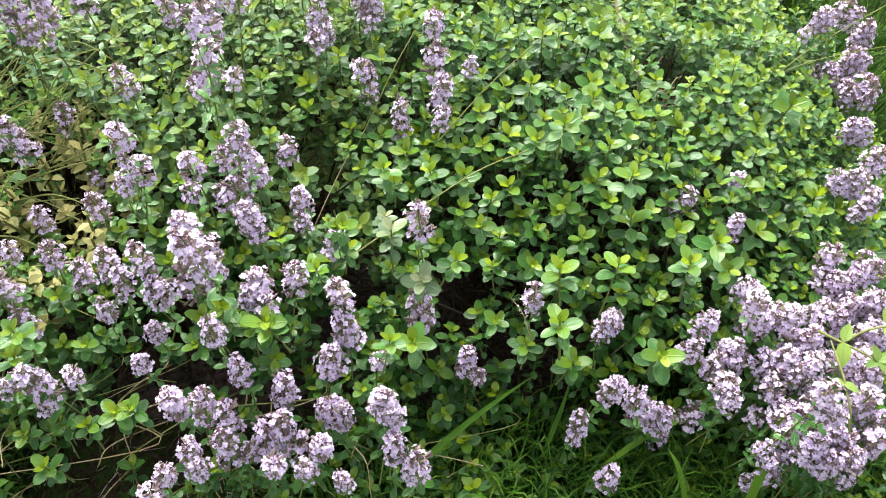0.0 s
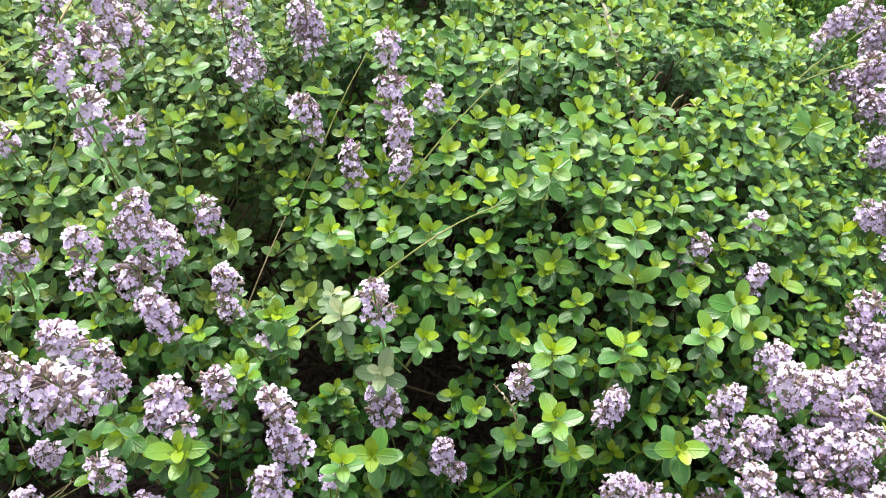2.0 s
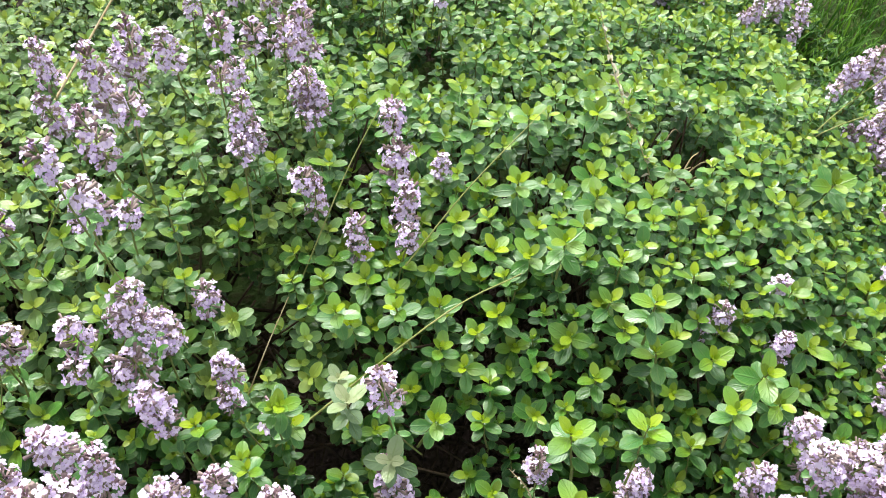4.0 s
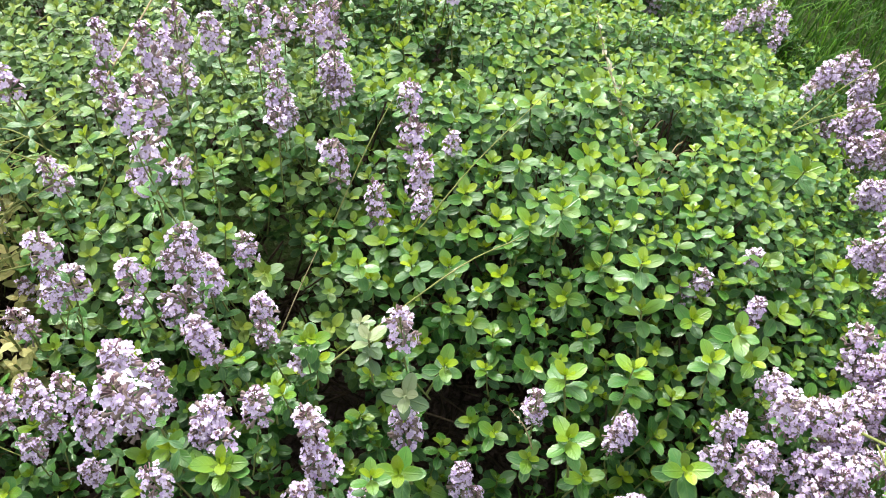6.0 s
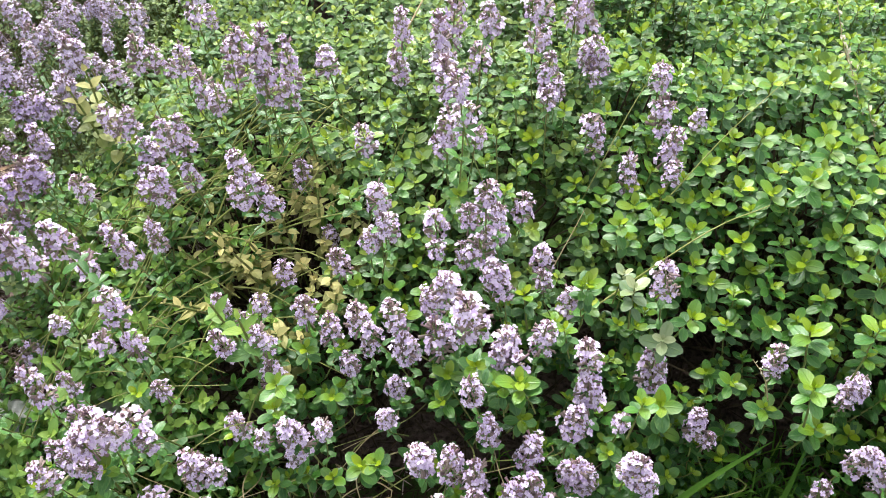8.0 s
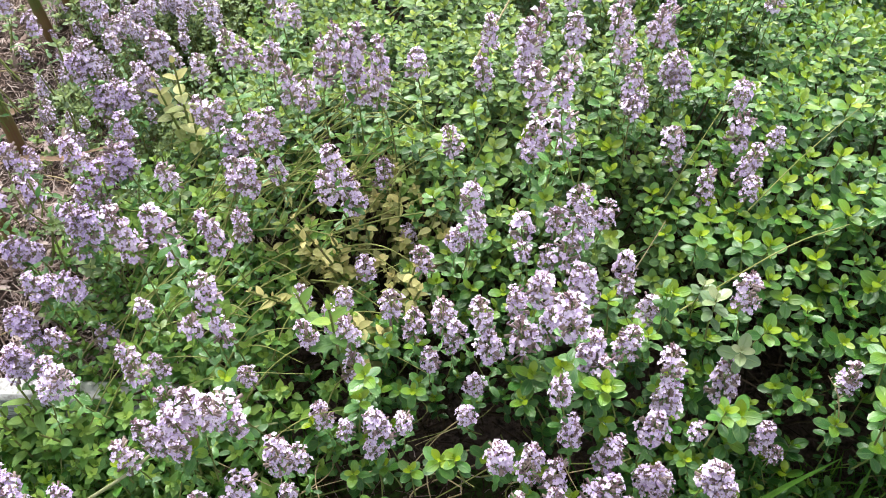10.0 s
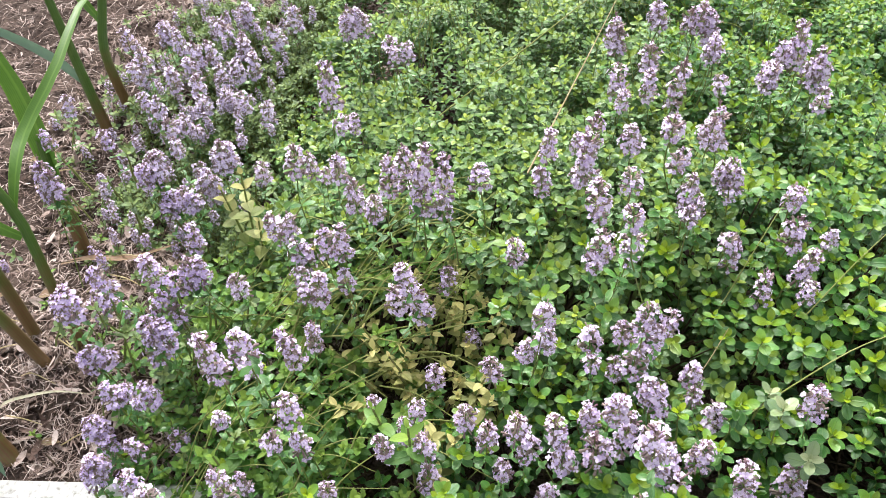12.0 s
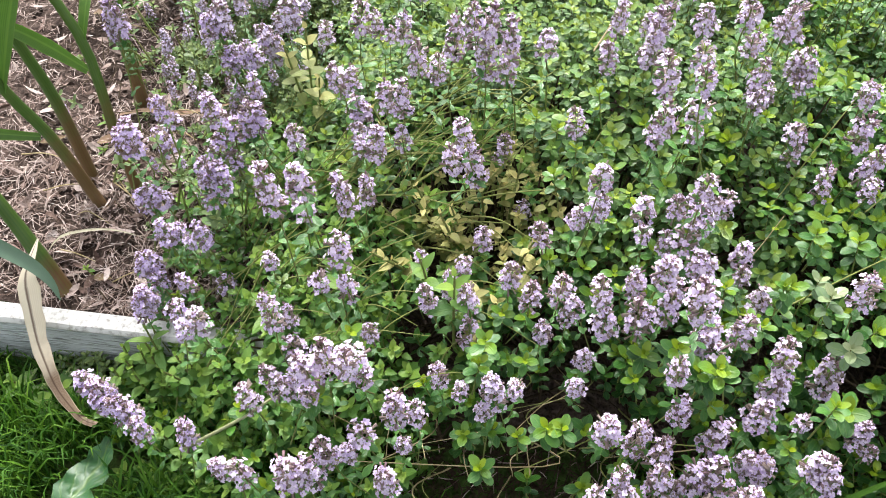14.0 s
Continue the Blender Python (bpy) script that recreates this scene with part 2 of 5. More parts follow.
def curve(points, n):
    """n points on a smooth line through the given ones."""
    p = np.array(points, float)
    p = np.vstack((2 * p[0] - p[1], p, 2 * p[-1] - p[-2]))
    out = []
    for s in np.linspace(0, len(p) - 3 - 1e-6, n):
        i, t = int(s), s - int(s)
        a, b, c, d = p[i:i + 4]
        out.append(0.5 * (2 * b + (c - a) * t + (2 * a - 5 * b + 4 * c - d) * t * t + (3 * b - a - 3 * c + d) * t ** 3))
    return out


def bent_leaf(length, width, age, cup=0.22, droop=0.18, fine=True, point=False, slot=0):
    """One leaf along +x from its stalk, cupped along its midrib and drooping at its tip."""
    if point:
        rows = ((0, 0.06), (0.14, 0.37), (0.36, 0.5), (0.64, 0.41), (0.87, 0.19)) if fine else ((0, 0.08), (0.28, 0.48), (0.7, 0.36))
    else:
        rows = ((0, 0.06), (0.13, 0.16), (0.3, 0.4), (0.55, 0.5), (0.81, 0.4), (0.95, 0.2)) if fine else ((0, 0.07), (0.26, 0.38), (0.6, 0.5), (0.88, 0.31))
    v, a = [], []
    for u, h in rows:
        z = -droop * length * u * u
        for s in (-1, 0, 1):
            v.append((u * length, s * h * width, z + abs(s) * h * width * cup))
            a.append((s, u, age))
    v.append((length, 0, -droop * length * 1.02))
    a.append((0, 1, age))
    f, k = [], len(rows)
    for i in range(k - 1):
        for j in (0, 1):
            q = 3 * i + j
            f += [(q, q + 1, q + 4), (q, q + 4, q + 3)]
    q = 3 * (k - 1)
    f += [(q, q + 1, 3 * k), (q + 1, q + 2, 3 * k)]
    return np.array(v), np.array(f), np.array(a, float), np.full(len(f), slot)


def facing(around, lift, place=(0, 0, 0), size=1.0, twist=0.0):
    """Turns a leaf along +x: lifted by so many degrees, then round the stem."""
    return Matrix.Translation(place) @ pose(0, 0, 0, 0, 0, around) @ pose(0, 0, 0, 0, -lift, 0) @ pose(0, 0, 0, twist, 0, 0) @ Matrix.Scale(size, 4)


# pairs of leaves below a shoot's tip: depth below it, length, lift, age
PAIRS = ((0.0, 0.34, 66, 1.0), (0.08, 0.68, 48, 0.9), (0.28, 0.95, 30, 0.58), (0.6, 0.97, 14, 0.3), (1.0, 0.86, 4, 0.15), (1.45, 0.76, -4, 0.08), (1.95, 0.7, -10, 0.0))


def shoot_shape(rng, length, fine, pairs=6, point=False, slim=0.56, foot=2.6):
    """A leafy shoot whose tip is at the origin: a square stem with pairs of leaves set crosswise."""
    s = Soup()
    sway = [(rng.uniform(-0.05, 0.05) * length * i, rng.uniform(-0.05, 0.05) * length * i, -foot * length * i / 3) for i in range(4)]
    s.add(tube(sway, [0.0005, 0.0007, 0.0008, 0.0009], 3, 1))
    turn = rng.uniform(0, 360)
    for i, (low, size, lift, age) in enumerate(PAIRS[:pairs]):
        for k in (0, 180):
            long = length * size * rng.uniform(0.85, 1.12)
            lf = bent_leaf(long, long * slim * rng.uniform(0.9, 1.1), min(1, max(0, age + rng.uniform(-0.12, 0.12))), rng.uniform(0.1, 0.35), rng.uniform(0.0, 0.32), fine, point)
            s.add(lf, facing(turn + 90 * i + k + rng.uniform(-14, 14), lift + rng.uniform(-12, 12), (0, 0, -low * length), 1.0, rng.uniform(-18, 18)))
    return s


def stalk_line(rng, drop):
    return curve([(0, 0, 0), (rng.uniform(-0.004, 0.004), rng.uniform(-0.004, 0.004), -drop * 0.4), (rng.uniform(-0.012, 0.012), rng.uniform(-0.012, 0.012), -drop)], 5)


def floret(rng, size):
    """One small two-lipped flower facing +z: a short upper lip and three round lower lobes."""
    s = Soup()
    for around, far, wide in ((90, 0.42, 0.46), (196, 0.52, 0.42), (270, 0.62, 0.46), (344, 0.52, 0.42)):
        w, d = wide * size * rng.uniform(0.9, 1.15) / 2, far * size * rng.uniform(0.9, 1.1)
        rise = rng.uniform(-0.1, 0.1) * size
        v = np.array(((0.05 * size, -w * 0.4, -0.1 * size), (0.05 * size, w * 0.4, -0.1 * size), (0.55 * d, w, rise * 0.6), (0.55 * d, -w, rise * 0.6), (0.88 * d, w * 0.72, rise), (0.88 * d, -w * 0.72, rise), (d, 0, rise * 0.8)))
        s.add((v, np.array(((0, 1, 2), (0, 2, 3), (3, 2, 4), (3, 4, 5), (5, 4, 6))), np.tile((0.0, 0.5, 0.5), (7, 1)), np.zeros(5, int)), pose(0, 0, 0, 0, 0, around))
    return s.shape()


def calyx(rng, size, slot):
    """A toothed cup along +z."""
    return tube([(0, 0, 0), (0, 0, size * rng.uniform(0.8, 1.1))], [0.07 * size, 0.17 * size * rng.uniform(0.7, 1.3)], 3, slot, True)


def head_shapes(rng, width, length, fill=1.0, old=0.0):
    """A flower head standing on the origin: (cups, buds and rachis), then the poses of the open flowers."""
    cups, blooms = Soup(), []
    drop = rng.uniform(0.05, 0.075)
    cups.add(tube([Vector(p) for p in stalk_line(rng, drop)][::-1] + [Vector((0, 0, length * 0.9))], [0.00055] * 5 + [0.0004], 4, 2))
    turn = rng.uniform(0, 360)
    for i in range(4):
        for k in (0, 180):
            long = rng.uniform(0.006, 0.0105)
            cups.add(bent_leaf(long, long * 0.5, 0.25, 0.2, 0.2, False, slot=3), facing(turn + k + 90 * i + rng.uniform(-15, 15), rng.uniform(-10, 25), (0, 0, -0.004 - 0.012 * i)))
    whorls = max(2, round(length / 0.0052))
    size = 0.0041
    for i in range(whorls):
        h = i / (whorls - 1)
        z = length * (0.06 + 0.88 * h)
        ring = (width / 2) * (math.sqrt(max(0.05, 1 - max(0, (h - 0.55) / 0.47) ** 2)) if whorls > 2 or h > 0.5 else 0.95)
        ring *= 0.82 + 0.18 * math.sin(i * 2.4 + turn)
        n = max(5, round(math.tau * ring / 0.003))
        bare = rng.uniform(0, 360)
        for k in range(n):
            w = 360 * (k + rng.uniform(-0.4, 0.4)) / n + 17 * i
            lift = 10 + 64 * h ** 1.7 + rng.uniform(-18, 18)
            c = facing(w + rng.uniform(-12, 12), lift + rng.uniform(-22, 22), (0, 0, z + rng.uniform(-0.0015, 0.0015))) @ Matrix.Translation((ring * rng.uniform(0.25, 0.5), 0, 0)) @ pose(0, 0, 0, rng.uniform(-15, 15), 90 + rng.uniform(-15, 15), 0)
            cups.add(calyx(rng, ring * rng.uniform(0.45, 0.68) + 0.001, 0 if h < 0.78 else 1), c)
            likely = (0.75 - old) * fill * (0.7 if abs((w - bare + 180) % 360 - 180) < 40 else 1)
            for extra in (0, 1):
                if rng.random() < (likely if h < 0.8 else 0.4 * likely) * (1 if extra == 0 else 0.25):
                    at = facing(w + 20 * extra, lift * 0.85 + rng.uniform(-10, 10) - 16 * extra, (0, 0, z)) @ Matrix.Translation((ring * rng.uniform(0.8, 1.15), 0, 0)) @ pose(0, 0, 0, 0, 72 + rng.uniform(-26, 26), 0) @ pose(0, 0, 0, 0, 0, rng.uniform(0, 360))
                    blooms.append(at @ Matrix.Scale(size * rng.uniform(0.8, 1.15), 4))
    for k in range(5):
        cups.add(calyx(rng, 0.0028, 1), pose(0, 0, length * 0.93, rng.uniform(-32, 32), rng.uniform(-32, 32), 0))
    return cups, blooms


def part(name, data, parent, matrix=None, label="", kind=""):
    """A mesh object under a thing or a part, at a pose within it."""
    ob = new(name, data)
    ob.parent = parent
    if matrix is not None:
        ob.matrix_basis = matrix
    return tagged(ob, label, kind=kind)


def thing(name, at, label, category, group="", kind=""):
    root = new(name)
    root.empty_display_size = 0.02
    root.matrix_basis = Matrix.Translation(at)
    return tagged(root, label, category, group, kind)


def inside(parent, matrix):
    """The pose within a top-level thing for a pose in the world."""
    return parent.matrix_basis.inverted() @ matrix


# ---- ground, bed and board ----
def lawn_height(x, y):
    return 0.012 + 0.02 * noise.noise((x * 3.1, y * 3.1, 1.7)) * 0.6 + 0.05 * max(0.0, min(1.0, (y - 0.35) / 0.5)) * (1 if x > 0.1 else 0.4) - 0.02 * max(-1.0, min(1.0, x))


def board_line(x):
    """The front of the board, at its top."""
    return 0.244 + 0.07 * (x + 0.54)


def bed_height(x, y):
    edge = max(0.0, min(1.0, (-0.28 - x) / 0.14))
    lump = 0.016 * noise.noise((x * 9, y * 9, 0.3)) + 0.009 * noise.noise((x * 34, y * 34, 4.0)) + 0.006 * noise.noise((x * 85, y * 85, 1.0))
    back = max(0.0, min(1.0, (y - board_line(x) - 0.015) / 0.1))
    rim = max(0.0, min(1.0, (x + 1.85) / 0.2, (2.05 - y) / 0.2))
    return (0.02 + edge * (0.068 + 0.022 * back) + lump * back) * rim


def sheet(name, xs, ys, height, material):
    """A ground surface on a grid of unequal steps."""
    v = [(x, y, height(x, y)) for y in ys for x in xs]
    w = len(xs)
    f = [(j * w + i, j * w + i + 1, (j + 1) * w + i + 1, (j + 1) * w + i) for j in range(len(ys) - 1) for i in range(w - 1)]
    me = bpy.data.meshes.new(name)
    me.from_pydata(v, [], f)
    me.polygons.foreach_set("use_smooth", np.ones(len(f), dtype=bool))
    me.materials.append(material)
    return new(name, me)


far = [1.6, 1.9, 2.4, 3.2, 5, 9, 20, 60, 200]
steps = [-v for v in far[::-1]] + list(np.linspace(-1.4, 1.4, 57)) + far
tagged(sheet("ground", steps, steps, lawn_height, TURF), "green lawn with dark turf soil between the blades", "lawn", kind="structure")
tagged(sheet("garden_bed", [-1.9, -1.7, -1.5, -1.3] + list(np.linspace(-1.2, -0.3, 150)) + list(np.linspace(-0.28, 0.16, 23)), [board_line(-0.5) + 0.012 + 1.9 * (k / 170) ** 1.5 for k in range(171)], bed_height, SOIL),
       "raised bed of dry brown soil under straw mulch", "garden bed", kind="structure")


def garden_board():
    """The board along the bed: grey weathered planks with white flaking paint on the top edge."""
    root = thing("bed_board", (-0.8, board_line(-0.8), 0), "weathered grey timber board with white flaking paint along its top edge", "garden edging")
    turn = pose(0, 0, 0, 0, 0, math.degrees(math.atan(0.07)))
    rng = random.Random(4)

    def plank(bm, x0, x1, z0, z1, thick, rough):
        n = 70
        rows = []
        for i in range(n + 1):
            x = x0 + (x1 - x0) * i / n
            e = rough * noise.noise((x * 14, z0 * 40, 3))
            rows.append([bm.verts.new(p) for p in ((x, e, z0), (x, e - 0.0012, (z0 + z1) / 2), (x, e, z1 - 0.002), (x, e + 0.002, z1 + 0.4 * e), (x, thick - 0.002, z1 - 0.3 * e), (x, thick, z1 - 0.002), (x, thick, z0))])
        for a, b in zip(rows, rows[1:]):
            for j in range(6):
                bm.faces.new((a[j], b[j], b[j + 1], a[j + 1]))
        bm.faces.new(rows[0])
        bm.faces.new(rows[-1][::-1])

    for z0, z1, mt, lab in ((-0.02, 0.0355, OLD_WOOD, "grey weathered lower board"), (0.0365, 0.099, OLD_WOOD, "grey weathered upper board"), (0.0992, 0.1065, PAINT, "white flaking paint strip")):
        bm = bmesh.new()
        plank(bm, -1.0, 0.4, z0, z1, 0.0175 if mt == PAINT else 0.016, 0.0014)
        me = bpy.data.meshes.new("plank")
        bm.to_mesh(me)
        bm.free()
        for p in me.polygons:
            p.use_smooth = False
        me.materials.append(mt)
        part("plank" if mt == OLD_WOOD else "painted_edge", me, root, turn @ Matrix.Translation((0, -0.001 if mt == PAINT else 0, 0)), lab)


garden_board()


# ---- the canopy of the thyme ----
COLS = np.array((-0.75, -0.625, -0.5, -0.375, -0.25, -0.125, 0.0, 0.125, 0.25, 0.375))
LINES = np.array((0.15, 0.225, 0.31, 0.40, 0.50, 0.60, 0.70, 0.83, 0.97, 1.12))
TOPS = np.array((
    (20, 25, 55, 105, 100, 50, 20, 15, 15, 45),
    (30, 60, 100, 165, 172, 150, 70, 30, 40, 70),
    (100, 108, 140, 190, 200, 200, 160, 168, 135, 90),
    (105, 122, 158, 205, 228, 238, 208, 230, 190, 115),
    (105, 124, 158, 212, 240, 248, 232, 235, 205, 140),
    (105, 136, 160, 200, 232, 232, 208, 205, 178, 145),
    (105, 146, 162, 188, 214, 215, 200, 185, 158, 120),
    (105, 142, 164, 180, 200, 200, 185, 165, 130, 95),
    (100, 118, 154, 175, 186, 184, 170, 145, 110, 90),
    (100, 100, 142, 162, 168, 162, 145, 120, 95, 85))) / 1000


def canopy(x, y):
    """The height of the leaves' upper surface over the plan."""
    i = int(np.clip(np.searchsorted(COLS, x) - 1, 0, len(COLS) - 2))
    j = int(np.clip(np.searchsorted(LINES, y) - 1, 0, len(LINES) - 2))
    u = min(1, max(0, (x - COLS[i]) / (COLS[i + 1] - COLS[i])))
    w = min(1, max(0, (y - LINES[j]) / (LINES[j + 1] - LINES[j])))
    u, w = u * u * (3 - 2 * u) * 0.5 + u * 0.5, w * w * (3 - 2 * w) * 0.5 + w * 0.5
    low = TOPS[j, i] * (1 - u) + TOPS[j, i + 1] * u
    high = TOPS[j + 1, i] * (1 - u) + TOPS[j + 1, i + 1] * u
    top = low * (1 - w) + high * w
    for edge in ((LINES[0] - y) / 0.075, (x - COLS[-1]) / 0.125):
        top += (0.03 - top) * min(1, max(0, edge))
    return top + (0.016 + 0.02 * min(1, max(0, (y - 0.5) * 4))) * noise.noise((x * 13, y * 13, 2.2)) + (0.008 + 0.012 * min(1, max(0, (y - 0.55) * 5))) * noise.noise((x * 31, y * 31, 8.0))


HOLLOWS = ((0.029, 0.318, 0.024), (-0.043, 0.316, 0.018), (-0.082, 0.393, 0.023), (0.212, 0.525, 0.022), (0.187, 0.478, 0.012), (-0.3, 0.32, 0.014),
           (-0.185, 0.236, 0.026), (-0.095, 0.239, 0.022), (-0.067, 0.286, 0.015), (-0.157, 0.401, 0.014), (-0.256, 0.852, 0.03), (-0.14, 0.25, 0.016),
           (0.207, 0.492, 0.021), (0.222, 0.512, 0.024), (0.198, 0.47, 0.013), (-0.091, 0.605, 0.02), (0.003, 0.617, 0.022), (0.042, 0.627, 0.02), (-0.272, 0.642, 0.02), (-0.235, 0.186, 0.024), (-0.202, 0.216, 0.02), (-0.25, 0.16, 0.025), (-0.19, 0.168, 0.018), (-0.16, 0.238, 0.018), (-0.218, 0.205, 0.022))

flowering = thing("flowering_thyme", (-0.25, 0.38, 0.1), "low green thyme bush with lilac flower heads spilling over the board", "thyme plant", "thyme plants")
leafy = thing("leafy_thyme", (0.11, 0.42, 0.06), "dense thyme bush with glossy green leaves and yellow-green tips, few flowers", "thyme plant", "thyme plants")
lilac_mat = thing("blooming_thyme", (0.3, 0.3, 0.03), "thyme clump crowded with pale lilac flowers beside the lawn", "thyme plant", "thyme plants")
creeping = thing("creeping_thyme", (-0.52, 0.6, 0.1), "grey-green creeping thyme covered in fine violet flowers on the mulch", "thyme plant", "thyme plants")
PLANTS = (flowering, leafy, lilac_mat, creeping)


def plant_at(x, y):
    if x < -0.47 and y > 0.47 or x < -0.56:
        return creeping
    if x > 0.24 and y < 0.29 or x > 0.33:
        return lilac_mat
    return flowering if x < -0.02 - 0.1 * (y - 0.3) else leafy


def leaning(x, y, rng, wobble=10):
    """A pose whose z follows the canopy's slope a little, with some chance in it."""
    e = 0.012
    gx, gy = (canopy(x + e, y) - canopy(x - e, y)) / (2 * e), (canopy(x, y + e) - canopy(x, y - e)) / (2 * e)
    return pose(0, 0, 0, math.degrees(math.atan(max(-1.2, min(1.2, gy)))) * 0.5 + rng.uniform(-wobble, wobble), -math.degrees(math.atan(max(-1.2, min(1.2, gx)))) * 0.5 + rng.uniform(-wobble, wobble), rng.uniform(0, 360))


# the largest leafy shoots: the place of the tip in millimetres, the reach of the leaves in tenths of them
SHOOTS = []


def rosette(x, y, z, reach):
    SHOOTS.append((x / 1000, y / 1000, z / 1000, reach / 10000 * (0.96 if x > 20 else 0.8)))


rosette(106, 358, 192, 169)
rosette(136, 356, 202, 151)
rosette(151, 341, 200, 175)
rosette(146, 353, 235, 161)
rosette(129, 370, 210, 143)
rosette(95, 293, 205, 170)
rosette(132, 289, 219, 153)
rosette(188, 305, 199, 156)
rosette(216, 330, 189, 182)
rosette(233, 325, 159, 163)
rosette(178, 307, 145, 150)
rosette(94, 259, 194, 160)
rosette(114, 260, 134, 168)
rosette(167, 248, 169, 187)
rosette(-17, 228, 223, 153)
rosette(-64, 269, 237, 128)
rosette(-53, 295, 247, 122)
rosette(-26, 357, 231, 157)
rosette(31, 376, 203, 150)
rosette(-101, 230, 234, 139)
rosette(-89, 228, 237, 145)
rosette(-115, 237, 228, 121)
rosette(-179, 198, 183, 154)
rosette(-207, 191, 173, 135)
rosette(-35, 212, 186, 110)
rosette(-241, 229, 212, 157)
rosette(75, 363, 173, 138)
rosette(53, 319, 169, 124)
rosette(57, 282, 152, 124)
rosette(263, 396, 166, 193)
rosette(335, 420, 130, 202)
rosette(220, 378, 177, 147)
rosette(85, 399, 217, 144)
rosette(133, 459, 217, 165)
rosette(187, 509, 190, 172)
rosette(248, 577, 135, 207)
rosette(276, 547, 164, 189)
rosette(306, 472, 185, 187)
rosette(281, 465, 171, 175)
rosette(65, 374, 194, 144)
rosette(44, 347, 180, 134)
rosette(302, 379, 137, 181)
rosette(350, 407, 131, 181)
rosette(-89, 445, 223, 169)
rosette(-63, 455, 243, 157)
rosette(-54, 412, 210, 147)
rosette(-103, 370, 248, 119)
rosette(78, 268, 145, 140)
rosette(31, 355, 190, 133)
rosette(6, 389, 200, 153)
rosette(-124, 166, 168, 128)
rosette(138, 392, 220, 154)
rosette(98, 381, 254, 159)
rosette(82, 445, 229, 159)
rosette(167, 442, 216, 164)
rosette(202, 438, 197, 160)
rosette(65, 408, 212, 155)
rosette(44, 427, 216, 148)
rosette(183, 389, 205, 150)
rosette(316, 585, 164, 199)
rosette(267, 594, 155, 197)
rosette(140, 502, 230, 162)
rosette(93, 491, 239, 156)
rosette(57, 489, 239, 155)
rosette(264, 363, 157, 161)
rosette(191, 345, 181, 157)
rosette(118, 334, 186, 134)
rosette(-235, 221, 240, 153)
rosette(-237, 212, 226, 148)
rosette(-188, 197, 180, 180)
rosette(-134, 244, 219, 169)
rosette(-116, 238, 243, 163)
rosette(-91, 231, 239, 186)
rosette(-3, 238, 202, 206)
rosette(-49, 296, 247, 159)
rosette(-48, 299, 218, 141)
rosette(-89, 290, 243, 141)
rosette(-336, 173, 214, 166)
rosette(-213, 367, 242, 152)
rosette(-134, 356, 259, 139)
rosette(-86, 443, 225, 189)
rosette(-31, 456, 240, 172)
rosette(-231, 263, 209, 135)
rosette(-69, 278, 228, 136)
rosette(-200, 384, 254, 127)
rosette(-233, 407, 258, 139)
rosette(-210, 235, 198, 126)
rosette(-138, 231, 208, 139)
rosette(-88, 222, 208, 140)
rosette(-21, 205, 170, 183)
rosette(-228, 165, 168, 149)
rosette(-225, 193, 172, 135)
rosette(-243, 184, 175, 134)
rosette(6, 364, 220, 163)
rosette(26, 312, 187, 154)
rosette(-19, 358, 215, 161)
rosette(4, 580, 215, 201)
rosette(9, 531, 220, 192)
rosette(-100, 429, 288, 147)
rosette(-190, 427, 270, 140)
rosette(-111, 402, 268, 145)
rosette(-326, 217, 226, 130)
rosette(-406, 178, 159, 146)


# leafy shoots that cannot be told apart singly, each at its own distance from the next
rng = random.Random(11)
FULL = [shoot_shape(rng, 0.013, True, 7, slim=0.63).shape() for k in range(12)]
ROUGH = [shoot_shape(rng, 0.013, False, 7, slim=0.63).shape() for k in range(12)]
TINY = [shoot_shape(rng, 0.0065, False, 4, slim=0.5, foot=5).shape() for k in range(6)]
POINTED = [shoot_shape(rng, 0.0125, False, 6, True, 0.68, 3.5).shape() for k in range(8)]
stuff = {p.name: Soup() for p in PLANTS}
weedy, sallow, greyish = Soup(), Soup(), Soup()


def ground_under(x, y):
    return bed_height(x, y) if x < 0.14 and y > board_line(x) else lawn_height(x, y)


def bare(x, y, layer):
    """Where the bushes are thin and the dark inside shows."""
    if any((x - a) ** 2 + (y - b) ** 2 < r * r * (1.15 if layer == 0 else 0.85) for a, b, r in HOLLOWS):
        return True
    thin = noise.noise((x * 17, y * 17, 5.5))
    if thin < (-0.4 if y < 0.45 else -0.33 if y < 0.6 else -0.2) and layer < 2 and not (0.08 < x < 0.24 and 0.3 < y < 0.43):
        return True
    if y < 0.25 and -0.31 < x < -0.05 and rng.random() < (0.7 if y > 0.22 else 0.9) or y < 0.27 and x > -0.25 and rng.random() < 0.3:
        return True
    if -0.36 < x < -0.02 and 0.24 < y < 0.3 and layer < 2 and noise.noise((x * 26, y * 26, 9.1)) < 0.02:
        return rng.random() < 0.75
    if x > -0.46 and y < 0.175 and x < 0:
        return rng.random() < 0.85
    if 0.272 < y < 0.5 and x < -0.475 - 0.36 * (y - 0.28):
        return rng.random() < 0.9
    if -0.42 < x < -0.25 and y < 0.205:
        return rng.random() < 0.75
    return x < -0.42 and y < 0.5 and rng.random() < 0.3


